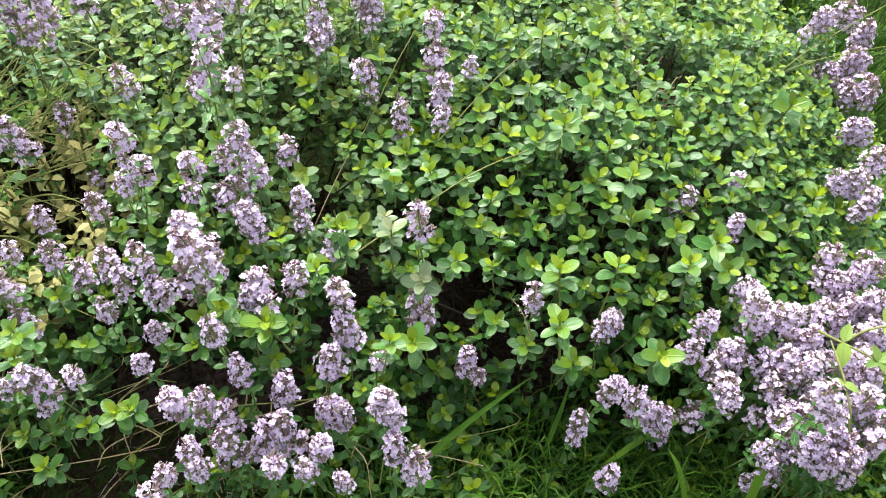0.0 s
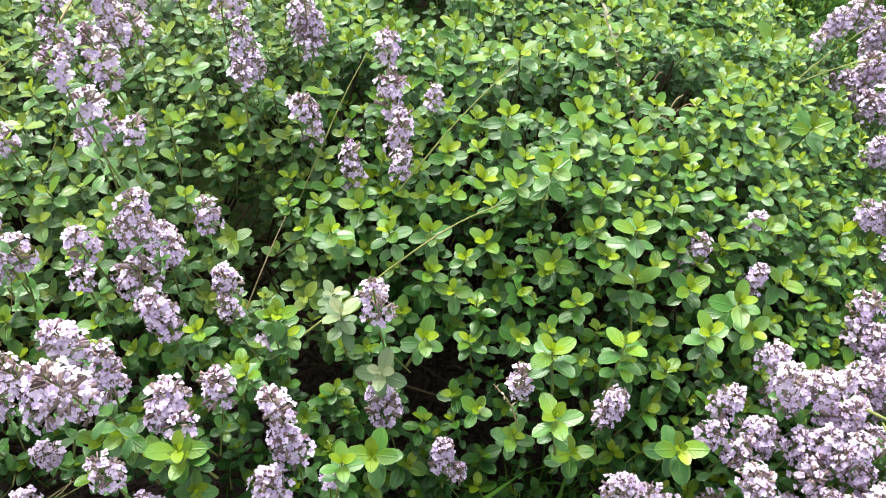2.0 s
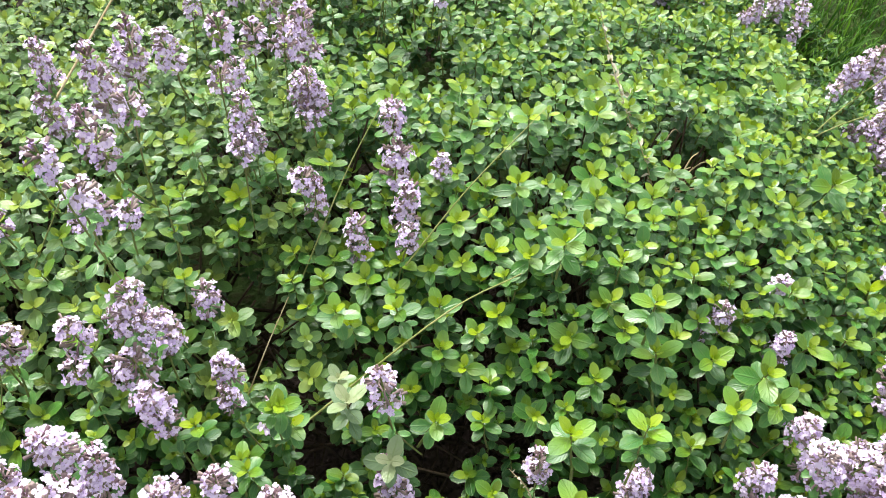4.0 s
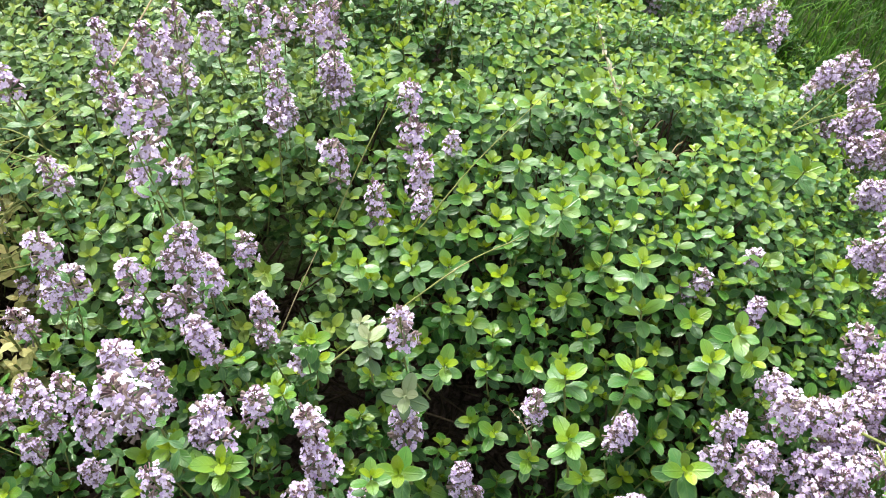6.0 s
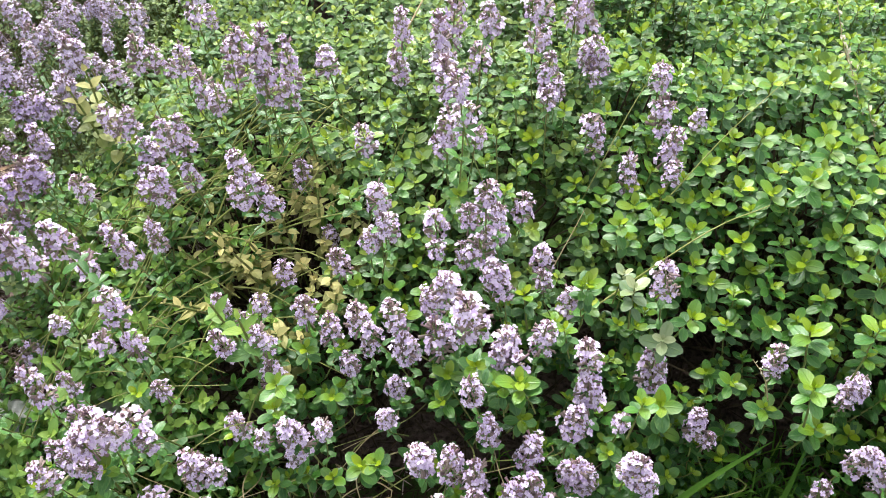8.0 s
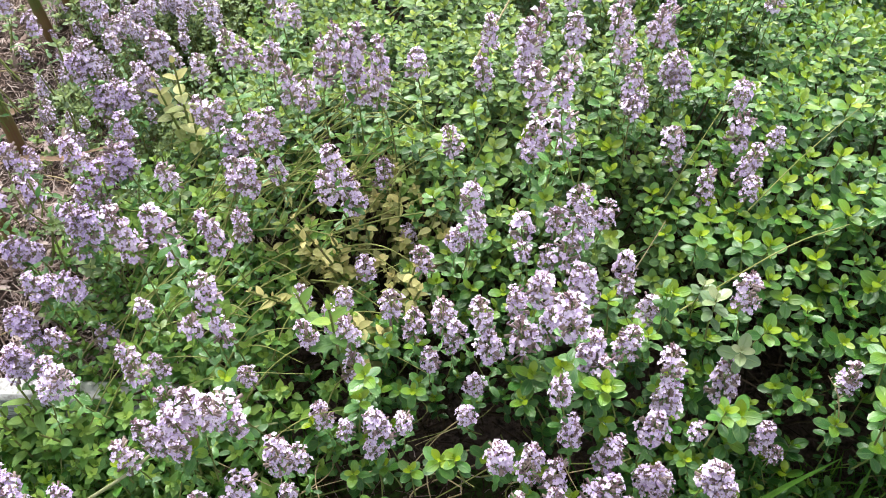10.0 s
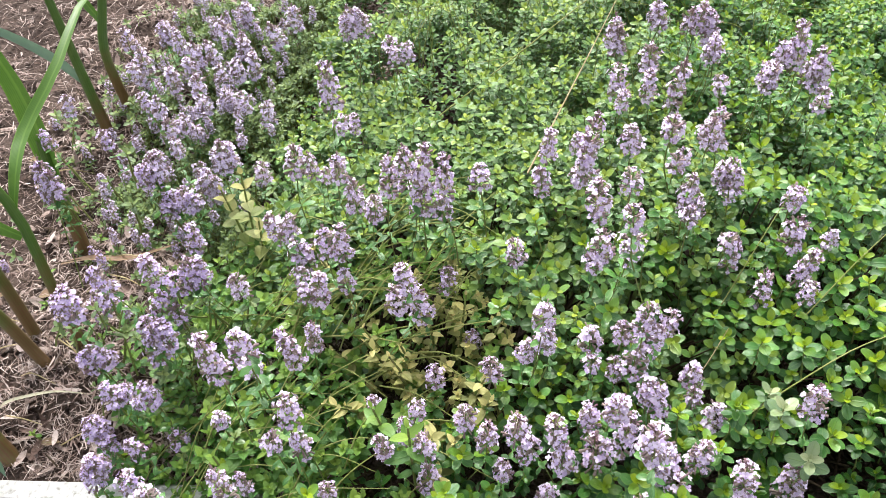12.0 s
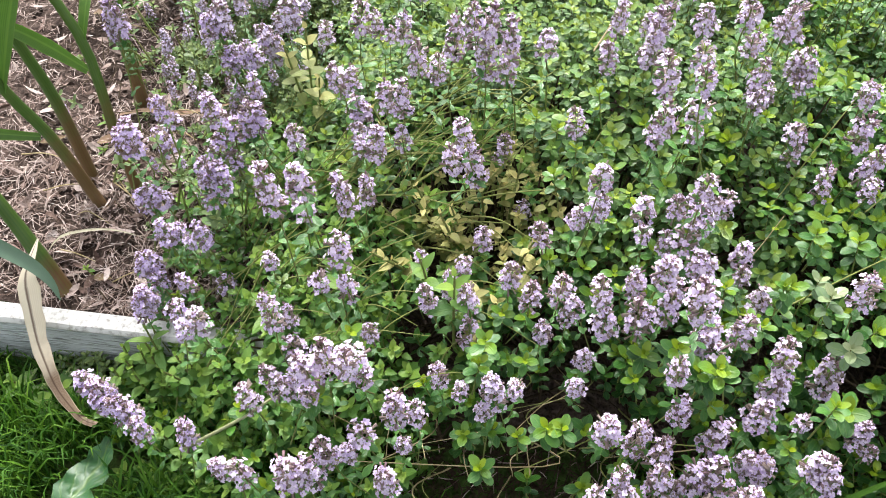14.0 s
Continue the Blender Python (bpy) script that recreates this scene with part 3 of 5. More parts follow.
def spread(layer, tries, closeness, taken):
    """Tips of shoots scattered over the canopy, none closer to the next than its size allows."""
    cells, out = collections.defaultdict(list), []
    for x, y, long in taken:
        cells[int(x // 0.03), int(y // 0.03)].append((x, y, long))
    for k in range(tries):
        x, y = rng.uniform(-0.78, 0.5), rng.uniform(0.1, 1.24)
        owner = plant_at(x, y)
        long = rng.uniform(0.0095, 0.0152) if owner is leafy else rng.uniform(0.0085, 0.0135) if owner is not creeping else rng.uniform(0.009, 0.012)
        if y > 0.44:
            long *= 0.82
        i, j = int(x // 0.03), int(y // 0.03)
        if any((x - a) ** 2 + (y - b) ** 2 < (closeness * (long + other) / 2) ** 2 for u in (-1, 0, 1) for w in (-1, 0, 1) for a, b, other in cells[i + u, j + w]):
            continue
        top, low = canopy(x, y), ground_under(x, y)
        if top < low + 0.025 or bare(x, y, layer):
            continue
        z = top - layer * rng.uniform(0.012, 0.02) - abs(rng.gauss(0, 0.006))
        if z < low + 0.012:
            continue
        cells[i, j].append((x, y, long))
        out.append((x, y, z, layer, long))
    return out


spots = spread(0, 80000, 1.27, [(x, y, long) for x, y, z, long in SHOOTS])
spots += spread(1, 50000, 1.25, []) + spread(2, 30000, 1.4, [])
# low shoots on the ground in front, under the overhanging stems
for k in range(480):
    x, y = rng.uniform(-0.47, 0.03), rng.uniform(0.1, 0.25)
    low, long = lawn_height(x, y), rng.uniform(0.006, 0.011)
    if y < board_line(x) - 0.01 and canopy(x, y) > low + 0.05 and noise.noise((x * 21, y * 21, 7.0)) > -0.15 and not bare(x, y, 2):
        spots.append((x, y, low + rng.uniform(0.015, 0.05), 2, long))
picked = 0
for x, y, z, layer, long in spots:
    owner = plant_at(x, y)
    at = Matrix.Translation((x, y, z)) @ leaning(x, y, rng) @ Matrix.Scale(long / 0.013, 4)
    if owner is creeping:
        for k in range(4):
            stuff[owner.name].add(rng.choice(TINY), Matrix.Translation((rng.uniform(-0.008, 0.008), rng.uniform(-0.008, 0.008), 0)) @ at @ Matrix.Scale(1.5, 4))
    elif (x + 0.265) ** 2 + (y - 0.365) ** 2 < 0.066 ** 2 and rng.random() < 0.62:
        sallow.add(rng.choice(POINTED), at @ Matrix.Scale(0.7, 4), rng.uniform(-0.3, 0.4))
    elif (x < -0.25 and y < 0.46 or (x + 0.265) ** 2 + (y - 0.365) ** 2 < 0.066 ** 2) and rng.random() < 0.8:
        weedy.add(rng.choice(POINTED), at, rng.uniform(-0.2, 0.25))
    elif layer == 0 and y < 0.46 and -0.22 < x < 0.3 and picked < 90 and rng.random() < 0.3:
        picked += 1
        SHOOTS.append((x, y, z, long))
    else:
        # each lower layer shifts to the darker old green, painting in shade inside the bush
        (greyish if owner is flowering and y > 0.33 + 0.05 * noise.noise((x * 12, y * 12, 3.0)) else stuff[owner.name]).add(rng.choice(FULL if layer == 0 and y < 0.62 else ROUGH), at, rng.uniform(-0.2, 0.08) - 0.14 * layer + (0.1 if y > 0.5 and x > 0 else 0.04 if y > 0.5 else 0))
for owner in PLANTS:
    part("foliage", stuff[owner.name].mesh("foliage", (LEAF_FINE if owner is creeping else LEAF, STEM)), owner, inside(owner, Matrix()), kind="stuff")
# greyer leaves of flowering shoots; in front the darker LEAF green stands in for shade
part("older_foliage", greyish.mesh("older_foliage", (LEAF_GREY, STEM)), flowering, inside(flowering, Matrix()), "paler grey-green leaves at the back", "stuff")
tagged(new("chickweed", weedy.mesh("chickweed", (LEAF_WEED, STEM))), "light green pointed-leaf weeds growing through the thyme", "weeds", kind="stuff")

tagged(new("yellow_chickweed", sallow.mesh("yellow_chickweed", (LEAF_YELLOW, STEM))), "yellowing small-leaved weeds in a gap of the thyme", "weeds", kind="stuff")

# woody stems inside the bushes
for owner, n in ((flowering, 330), (leafy, 330), (lilac_mat, 120), (creeping, 80)):
    s = Soup()
    c = owner.matrix_basis.translation
    for k in range(n):
        x, y = c.x + rng.gauss(0, 0.12), c.y + rng.gauss(0, 0.1)
        z = canopy(x, y) - rng.uniform(0.01, 0.04)
        bx, by = c.x + (x - c.x) * 0.45 + rng.gauss(0, 0.04), c.y + (y - c.y) * 0.45 + rng.gauss(0, 0.04)
        bz = c.z - 0.02
        if z > bz + 0.02:
            s.add(tube(curve([(bx, by, bz), ((x + bx) / 2 + rng.gauss(0, 0.012), (y + by) / 2 + rng.gauss(0, 0.012), bz + (z - bz) * 0.35), (x, y, z)], 6), list(np.linspace(0.0016, 0.0007, 6)), 4))
    for k in range(500):
        x, y = c.x + rng.gauss(0, 0.14), c.y + rng.gauss(0, 0.1) - 0.03
        z = (bed_height(x, y) if x < 0.14 and y > board_line(x) else lawn_height(x, y)) + rng.uniform(0.002, 0.012)
        a, long = rng.uniform(0, math.tau), rng.uniform(0.01, 0.035)
        s.add(strip([(x, y, z), (x + math.cos(a) * long, y + math.sin(a) * long, z + rng.uniform(-0.004, 0.008))], [0.0015, 0.001]))
    part("undergrowth", s.mesh("undergrowth", (WOOD_STEM,)), owner, inside(owner, Matrix()), "brown woody twigs", "stuff")


# ---- hero rosettes: each leaf its own piece ----
LEAF_MESHES = []
for low, size, lift, age in PAIRS[:6]:
    s = Soup()
    s.add(bent_leaf(0.013 * size, 0.013 * size * 0.61, age, 0.24, 0.14, True))
    LEAF_MESHES.append(s.mesh("leaf", (LEAF,)))
s = Soup()
s.add(tube([(0, 0, 0), (0.0003, 0.0001, -0.013), (-0.0004, 0.0003, -0.026), (0.0003, 0, -0.042)], [0.00045, 0.0006, 0.0007, 0.0008], 4))
ROSETTE_STEM = s.mesh("shoot", (STEM,))


def grow(x, y, z, long, meshes=None):
    owner = plant_at(x, y)
    stem = part("shoot", ROSETTE_STEM, owner, inside(owner, Matrix.Translation((x, y, z + 0.002)) @ pose(0, 0, 0, rng.uniform(-10, 16), rng.uniform(-10, 10), rng.uniform(0, 360)) @ Matrix.Scale(long / 0.013, 4)))
    for i, (low, size, lift, age) in enumerate(PAIRS[:6]):
        for k in (0, 180):
            part("leaf", (meshes or LEAF_MESHES)[i], stem, facing(90 * i + k + rng.uniform(-13, 13), lift + rng.uniform(-10, 10), (0, 0, -0.013 * low), rng.uniform(0.88, 1.12), rng.uniform(-16, 16)))


for x, y, z, long in SHOOTS:
    grow(x, y, z, long)


# ---- flower heads ----
FLORETS = [floret(rng, 1.0) for k in range(4)]
floret_meshes = []
for shape in FLORETS:
    s = Soup()
    s.add(shape)
    floret_meshes.append(s.mesh("blossom", (PETAL,)))
HEADS = []
for w, n, fill, old in ((1.0, 0.9, 1, 0), (1.0, 1.1, 1, 0.05), (1.0, 1.3, 1, 0), (1.0, 1.5, 1.05, 0), (1.0, 1.75, 0.9, 0.1), (1.0, 2.1, 1.05, 0), (1.0, 1.0, 1, 0.1), (1.0, 1.15, 1, 0), (1.0, 1.4, 1, 0), (1.0, 1.6, 1.0, 0.05), (1.0, 1.9, 1, 0), (1.0, 2.3, 0.95, 0.1), (1.0, 1.2, 0.9, 0.1), (1.0, 2.0, 0.95, 0.08), (1.0, 1.05, 1.1, -0.1)):
    a, poses = head_shapes(rng, 0.0165 * w, 0.0165 * n, fill, old)
    b = Soup()
    for m in poses:
        b.add(rng.choice(FLORETS), m)
    HEADS.append((n, a.mesh("flower_head", (CALYX, BUD, STEM, LEAF)), b.mesh("bloom", (PETAL,)), b.mesh("bloom", (PETAL_VIOLET,)), b.mesh("bloom", (PETAL_PURPLE,)), poses))


tufts = Soup()


def head(x, y, z, width, length, beside=True):
    """A flower head by its middle, in millimetres; width and length in tenths of them."""
    x, y, z, wide, long = x / 1000, y / 1000, z / 1000, width / 10000, length / 10000 * 1.25
    owner = plant_at(x, y)
    if width > 205 and beside:
        wide, turn = 0.0172, rng.uniform(0, math.tau)
        for k in range(2):
            off = (width - 172) / 20 + 3.5
            head(x * 1000 + off * math.cos(turn + math.pi * k), y * 1000 + off * math.sin(turn + math.pi * k), z * 1000 - rng.uniform(0, 7), rng.uniform(140, 175), min(length, 260) * rng.uniform(0.7, 1.0), False)
    near = sorted(HEADS, key=lambda h: abs(h[0] - long / wide))[:3]
    ratio, cups, blooms, violet, purple, poses = rng.choice(near)
    size = wide / 0.0165
    stretch = min(1.25, max(0.8, long / wide / ratio))
    m = Matrix.Translation((x, y, z)) @ pose(0, 0, 0, rng.uniform(-9, 9), rng.uniform(-9, 9), rng.uniform(0, 360)) @ Matrix.Diagonal((size, size, size * stretch, 1)) @ Matrix.Translation((0, 0, -0.5 * ratio * 0.0165))
    ob = part("flower_head", cups, owner, inside(owner, m))
    if y < 0.235 and x > -0.3 and owner is not lilac_mat:
        for p in poses:
            part("blossom", rng.choice(floret_meshes), ob, p)
    else:
        part("bloom", purple if x < -0.44 and y < 0.5 else violet if owner is creeping else blooms, ob, kind="stuff")
    if x < -0.4 and beside:
        for k in range(3):
            tx, ty = x + rng.gauss(0, 0.012), y + rng.gauss(0, 0.012)
            if ty > board_line(tx) + 0.02:
                tufts.add(rng.choice(TINY), Matrix.Translation((tx, ty, max(bed_height(tx, ty) + 0.012, z - rng.uniform(0.02, 0.06)))) @ pose(0, 0, 0, rng.uniform(-30, 30), rng.uniform(-30, 30), rng.uniform(0, 360)) @ Matrix.Scale(rng.uniform(0.9, 1.6), 4))
    if width > 150 and beside and rng.random() < (0.7 if owner is lilac_mat and y < 0.4 else 0.3 if y > 0.27 else 0.1):
        turn = rng.uniform(0, math.tau)
        head(x * 1000 + 12 * math.cos(turn), y * 1000 + 12 * math.sin(turn), z * 1000 - rng.uniform(2, 14), width * rng.uniform(0.6, 0.85), width * rng.uniform(0.7, 1.1), False)


head(-599, 448, 273, 223, 440)
head(-493, 332, 293, 148, 357)
head(-540, 342, 248, 200, 283)
head(-537, 371, 216, 191, 208)
head(-478, 366, 263, 183, 254)
head(-456, 383, 245, 206, 252)
head(-470, 374, 236, 179, 167)
head(-481, 362, 229, 166, 146)
head(-484, 340, 222, 244, 211)
head(-389, 271, 301, 172, 339)
head(-373, 284, 298, 188, 204)
head(-386, 305, 238, 202, 171)
head(-355, 308, 260, 153, 335)
head(-349, 337, 234, 137, 258)
head(-387, 405, 275, 169, 289)
head(-377, 415, 237, 224, 190)
head(-346, 396, 273, 156, 247)
head(-333, 396, 274, 147, 252)
head(-372, 391, 235, 145, 124)
head(-349, 369, 248, 174, 274)
head(-333, 384, 244, 141, 163)
head(-424, 384, 227, 159, 215)
head(-387, 473, 280, 201, 269)
head(-350, 468, 281, 159, 231)
head(-337, 456, 261, 168, 257)
head(-312, 425, 280, 167, 215)
head(-505, 526, 192, 228, 434)
head(-532, 498, 197, 236, 207)
head(-510, 492, 209, 209, 216)
head(-471, 512, 246, 223, 295)
head(-437, 508, 232, 158, 166)
head(-537, 503, 238, 242, 256)
head(-475, 428, 231, 150, 268)
head(-543, 333, 186, 252, 214)
head(-490, 339, 191, 204, 173)
head(-483, 302, 187, 165, 217)
head(-518, 303, 180, 185, 223)
head(-342, 259, 263, 182, 224)
head(-529, 281, 164, 207, 216)
head(-520, 251, 157, 213, 260)
head(-471, 230, 188, 169, 190)
head(-429, 203, 231, 176, 190)
head(-472, 292, 136, 187, 169)
head(-484, 262, 176, 140, 148)
head(-371, 204, 264, 146, 343)
head(-370, 220, 233, 101, 255)
head(-410, 276, 207, 130, 147)
head(-358, 250, 231, 167, 142)
head(-299, 298, 206, 117, 272)
head(-284, 259, 218, 134, 342)
head(-550, 185, 130, 188, 213)
head(-532, 177, 128, 224, 308)
head(-509, 169, 133, 227, 269)
head(-490, 156, 130, 168, 208)
head(-444, 155, 148, 150, 253)
head(-380, 189, 193, 162, 399)
head(-400, 181, 175, 168, 249)
head(-353, 186, 217, 184, 505)
head(-330, 185, 251, 158, 338)
head(-310, 174, 271, 163, 314)
head(-306, 184, 236, 152, 160)
head(-365, 206, 216, 181, 154)
head(-288, 182, 203, 175, 295)
head(-304, 158, 205, 195, 166)
head(-310, 146, 201, 120, 200)
head(-326, 145, 197, 152, 305)
head(-278, 162, 193, 114, 143)
head(-409, 135, 148, 150, 230)
head(-387, 130, 166, 164, 201)
head(-343, 124, 202, 196, 351)
head(-332, 131, 198, 151, 252)
head(-284, 137, 191, 150, 351)
head(-277, 355, 286, 151, 233)
head(-287, 359, 255, 183, 221)
head(-271, 362, 249, 168, 311)
head(-256, 401, 229, 143, 233)
head(-234, 366, 199, 133, 162)
head(-257, 322, 214, 147, 156)
head(-215, 322, 229, 155, 208)
head(-203, 400, 267, 161, 220)
head(-188, 474, 268, 157, 271)
head(-179, 321, 301, 155, 170)
head(-179, 329, 260, 173, 160)
head(-148, 332, 263, 166, 164)
head(-146, 316, 254, 133, 113)
head(-113, 331, 290, 168, 180)
head(-109, 338, 254, 218, 186)
head(-126, 338, 262, 143, 194)
head(-91, 360, 247, 151, 175)
head(-118, 318, 255, 197, 167)
head(-157, 489, 266, 179, 225)
head(-145, 426, 299, 195, 339)
head(-142, 390, 291, 188, 241)
head(-147, 384, 279, 156, 133)
head(-149, 521, 275, 194, 425)
head(-120, 499, 293, 187, 233)
head(-123, 431, 316, 176, 150)
head(-129, 352, 362, 157, 133)
head(-127, 359, 331, 165, 140)
head(-123, 384, 287, 155, 132)
head(-76, 460, 278, 173, 230)
head(-76, 442, 269, 153, 130)
head(-47, 542, 272, 182, 385)
head(-42, 490, 271, 221, 225)
head(-42, 480, 257, 154, 131)
head(-89, 505, 301, 188, 160)
head(-87, 475, 293, 155, 132)
head(7, 478, 256, 185, 188, False)
head(9, 457, 241, 195, 255, False)
head(36, 456, 236, 130, 160, False)
head(14, 426, 237, 160, 300, False)
head(14, 407, 231, 140, 150, False)
head(-16, 415, 224, 150, 320, False)
head(-22, 436, 164, 142, 121)
head(-45, 435, 250, 166, 141)
head(-304, 450, 293, 169, 348)
head(-284, 428, 323, 167, 425)
head(-274, 438, 312, 171, 437)
head(-277, 433, 284, 193, 196)
head(-260, 445, 298, 157, 438)
head(-261, 428, 283, 165, 140)
head(-233, 447, 298, 174, 169)
head(-183, 482, 300, 136, 256)
head(-271, 273, 222, 119, 248)
head(-255, 257, 233, 153, 254)
head(-264, 288, 224, 128, 139)
head(-228, 276, 240, 154, 230)
head(-213, 272, 226, 148, 221)
head(-193, 272, 240, 160, 253)
head(-187, 263, 221, 132, 112)
head(-202, 258, 204, 143, 187)
head(-252, 248, 200, 175, 221)
head(-265, 209, 209, 130, 238)
head(-227, 199, 227, 153, 170)
head(-248, 202, 205, 122, 118)
head(-233, 202, 180, 134, 149)
head(-168, 265, 253, 148, 251)
head(-162, 258, 229, 184, 230)
head(-147, 279, 250, 136, 249)
head(-142, 261, 238, 197, 278)
head(-171, 248, 193, 144, 180)
head(-174, 223, 198, 132, 144)
head(-133, 263, 289, 176, 242)
head(-124, 265, 257, 156, 292)
head(-106, 296, 257, 208, 182)
head(-116, 228, 317, 187, 338)
head(-100, 253, 244, 211, 179)
head(-93, 244, 237, 174, 148)
head(-58, 310, 208, 170, 211)
head(-76, 262, 243, 161, 248)
head(-78, 320, 244, 154, 173)
head(-49, 253, 234, 163, 295)
head(-47, 246, 203, 186, 325)
head(-55, 227, 198, 200, 246)
head(-53, 201, 181, 226, 556)
head(1, 287, 167, 195, 415)
head(-117, 217, 255, 149, 202)
head(-108, 211, 217, 143, 232)
head(-82, 206, 201, 163, 375)
head(-150, 199, 194, 192, 282)
head(-130, 197, 198, 161, 315)
head(-115, 190, 195, 161, 418)
head(-115, 173, 191, 160, 382)
head(-93, 181, 182, 180, 374)
head(-137, 171, 187, 145, 178)
head(-18, 195, 202, 213, 246)
head(-25, 234, 184, 142, 120)
head(37, 267, 119, 172, 263)
head(-1, 307, 244, 174, 285)
head(-151, 159, 180, 138, 187)
head(-72, 180, 176, 199, 186)
head(-132, 163, 178, 148, 181)
head(-158, 149, 174, 173, 147)
head(-82, 185, 191, 159, 433)
head(-85, 162, 187, 172, 159)
head(-67, 162, 181, 137, 168)
head(-58, 176, 183, 159, 225)
head(-45, 159, 170, 110, 235)
head(-13, 178, 179, 159, 257)
head(1, 172, 164, 185, 272)
head(-226, 204, 206, 170, 195)
head(-213, 213, 198, 140, 129)
head(81, 289, 177, 153, 267)
head(139, 284, 152, 228, 194)
head(139, 237, 137, 192, 297)
head(157, 233, 131, 194, 244)
head(180, 233, 101, 214, 307)
head(211, 239, 88, 203, 266)
head(120, 225, 97, 166, 436)
head(194, 235, 50, 163, 160)
head(144, 194, 79, 178, 197)
head(210, 283, 152, 183, 269)
head(200, 267, 142, 174, 209)
head(216, 258, 137, 193, 227)
head(216, 231, 153, 236, 224)
head(231, 267, 142, 221, 197)
head(238, 284, 179, 188, 197)
head(241, 308, 163, 161, 188)
head(249, 282, 155, 178, 179)
head(269, 284, 163, 205, 210)
head(285, 274, 149, 210, 217)
head(264, 258, 148, 205, 237)
head(259, 249, 134, 188, 200)
head(280, 249, 154, 204, 202)
head(326, 352, 141, 199, 265)
head(335, 335, 130, 220, 226)
head(342, 314, 127, 219, 213)
head(323, 302, 128, 195, 199)
head(355, 340, 140, 232, 243)
head(351, 310, 143, 216, 206)
head(339, 282, 144, 220, 199)
head(305, 253, 155, 190, 184)
head(258, 207, 199, 200, 214)
head(272, 222, 127, 216, 263)
head(267, 192, 149, 214, 198)
head(294, 187, 139, 212, 180)
head(265, 200, 101, 193, 226)
head(262, 194, 87, 177, 150)
head(285, 207, 149, 210, 217)
head(322, 252, 153, 211, 227)
head(312, 198, 147, 205, 237)
head(306, 221, 160, 194, 206)
head(255, 232, 101, 185, 157)
head(461, 658, 106, 247, 351)
head(416, 584, 134, 263, 272)
head(402, 551, 129, 256, 224)
head(420, 546, 134, 281, 254)
head(387, 487, 143, 250, 252)
head(384, 442, 158, 217, 187)
head(358, 419, 154, 242, 222)
head(346, 424, 152, 158, 134)
head(366, 400, 149, 241, 205)
head(412, 631, 156, 293, 249)
head(375, 602, 172, 230, 196)
head(389, 569, 132, 208, 177)
head(358, 590, 161, 144, 122)
head(249, 398, 176, 152, 137)
head(241, 360, 168, 157, 259)
head(203, 374, 184, 153, 183)
head(-39, 435, 237, 137, 299)
head(-389, 591, 265, 204, 475)
head(-364, 537, 265, 171, 146)
head(-341, 653, 265, 169, 144)
head(-323, 645, 265, 156, 163)
head(-389, 695, 265, 238, 254)
head(-127, 678, 265, 226, 467)
head(-126, 609, 265, 200, 246)
head(-123, 579, 265, 153, 164)
head(-97, 643, 265, 197, 257)
head(-99, 602, 265, 168, 265)
head(-74, 603, 265, 190, 478)
head(-80, 547, 265, 199, 169)
head(-47, 707, 265, 283, 295)
head(-38, 662, 265, 237, 202)
head(7, 622, 265, 219, 187)
head(20, 651, 265, 181, 234)
head(37, 665, 265, 196, 424)
head(48, 632, 265, 247, 451)
head(44, 589, 265, 172, 161)
head(-86, 716, 265, 224, 191)
head(-38, 605, 265, 170, 145)
head(-689, 767, 185, 193, 267)
head(-651, 724, 185, 198, 268)
head(-649, 785, 185, 221, 249)
head(-622, 763, 185, 187, 228)
head(-595, 742, 185, 182, 257)
head(-575, 743, 185, 194, 264)
head(-551, 702, 185, 186, 242)
head(-573, 686, 185, 186, 242)
head(-606, 695, 185, 190, 261)
head(-653, 703, 185, 168, 232)
head(-543, 760, 185, 208, 273)
head(-535, 713, 185, 187, 243)
head(-519, 723, 185, 187, 259)
head(-533, 663, 185, 180, 222)
head(-555, 653, 185, 167, 214)
head(-513, 659, 185, 178, 221)
head(-480, 642, 185, 185, 226)
head(-604, 646, 185, 170, 216)
head(-624, 655, 185, 160, 194)
head(-580, 615, 185, 164, 213)
head(-536, 547, 221, 149, 181)
head(-710, 646, 185, 166, 198)
head(-604, 477, 291, 118, 136)
head(-564, 495, 277, 128, 145)
head(-553, 817, 185, 204, 306)
head(-512, 783, 185, 196, 266)
head(-570, 781, 185, 200, 269)
head(-497, 818, 185, 200, 303)
head(-563, 620, 185, 151, 189)
head(-593, 716, 185, 164, 230)
head(-584, 793, 185, 188, 229)
head(-80, 487, 287, 143, 123)
head(380, 763, 110, 170, 220)
head(360, 758, 110, 160, 200)
head(404, 753, 110, 175, 210)
head(344, 744, 110, 150, 200)
head(396, 778, 110, 165, 200)
head(317, 789, 90, 150, 190)
head(280, 795, 105, 170, 190)
head(393, 734, 98, 140, 160)
head(-56, 520, 282, 176, 221)
head(-154, 475, 295, 174, 364)
head(-339, 252, 229, 156, 149)
head(-342, 179, 239, 205, 199)
head(-314, 191, 245, 200, 170)
head(-316, 225, 219, 122, 157)
head(-273, 180, 207, 131, 165)
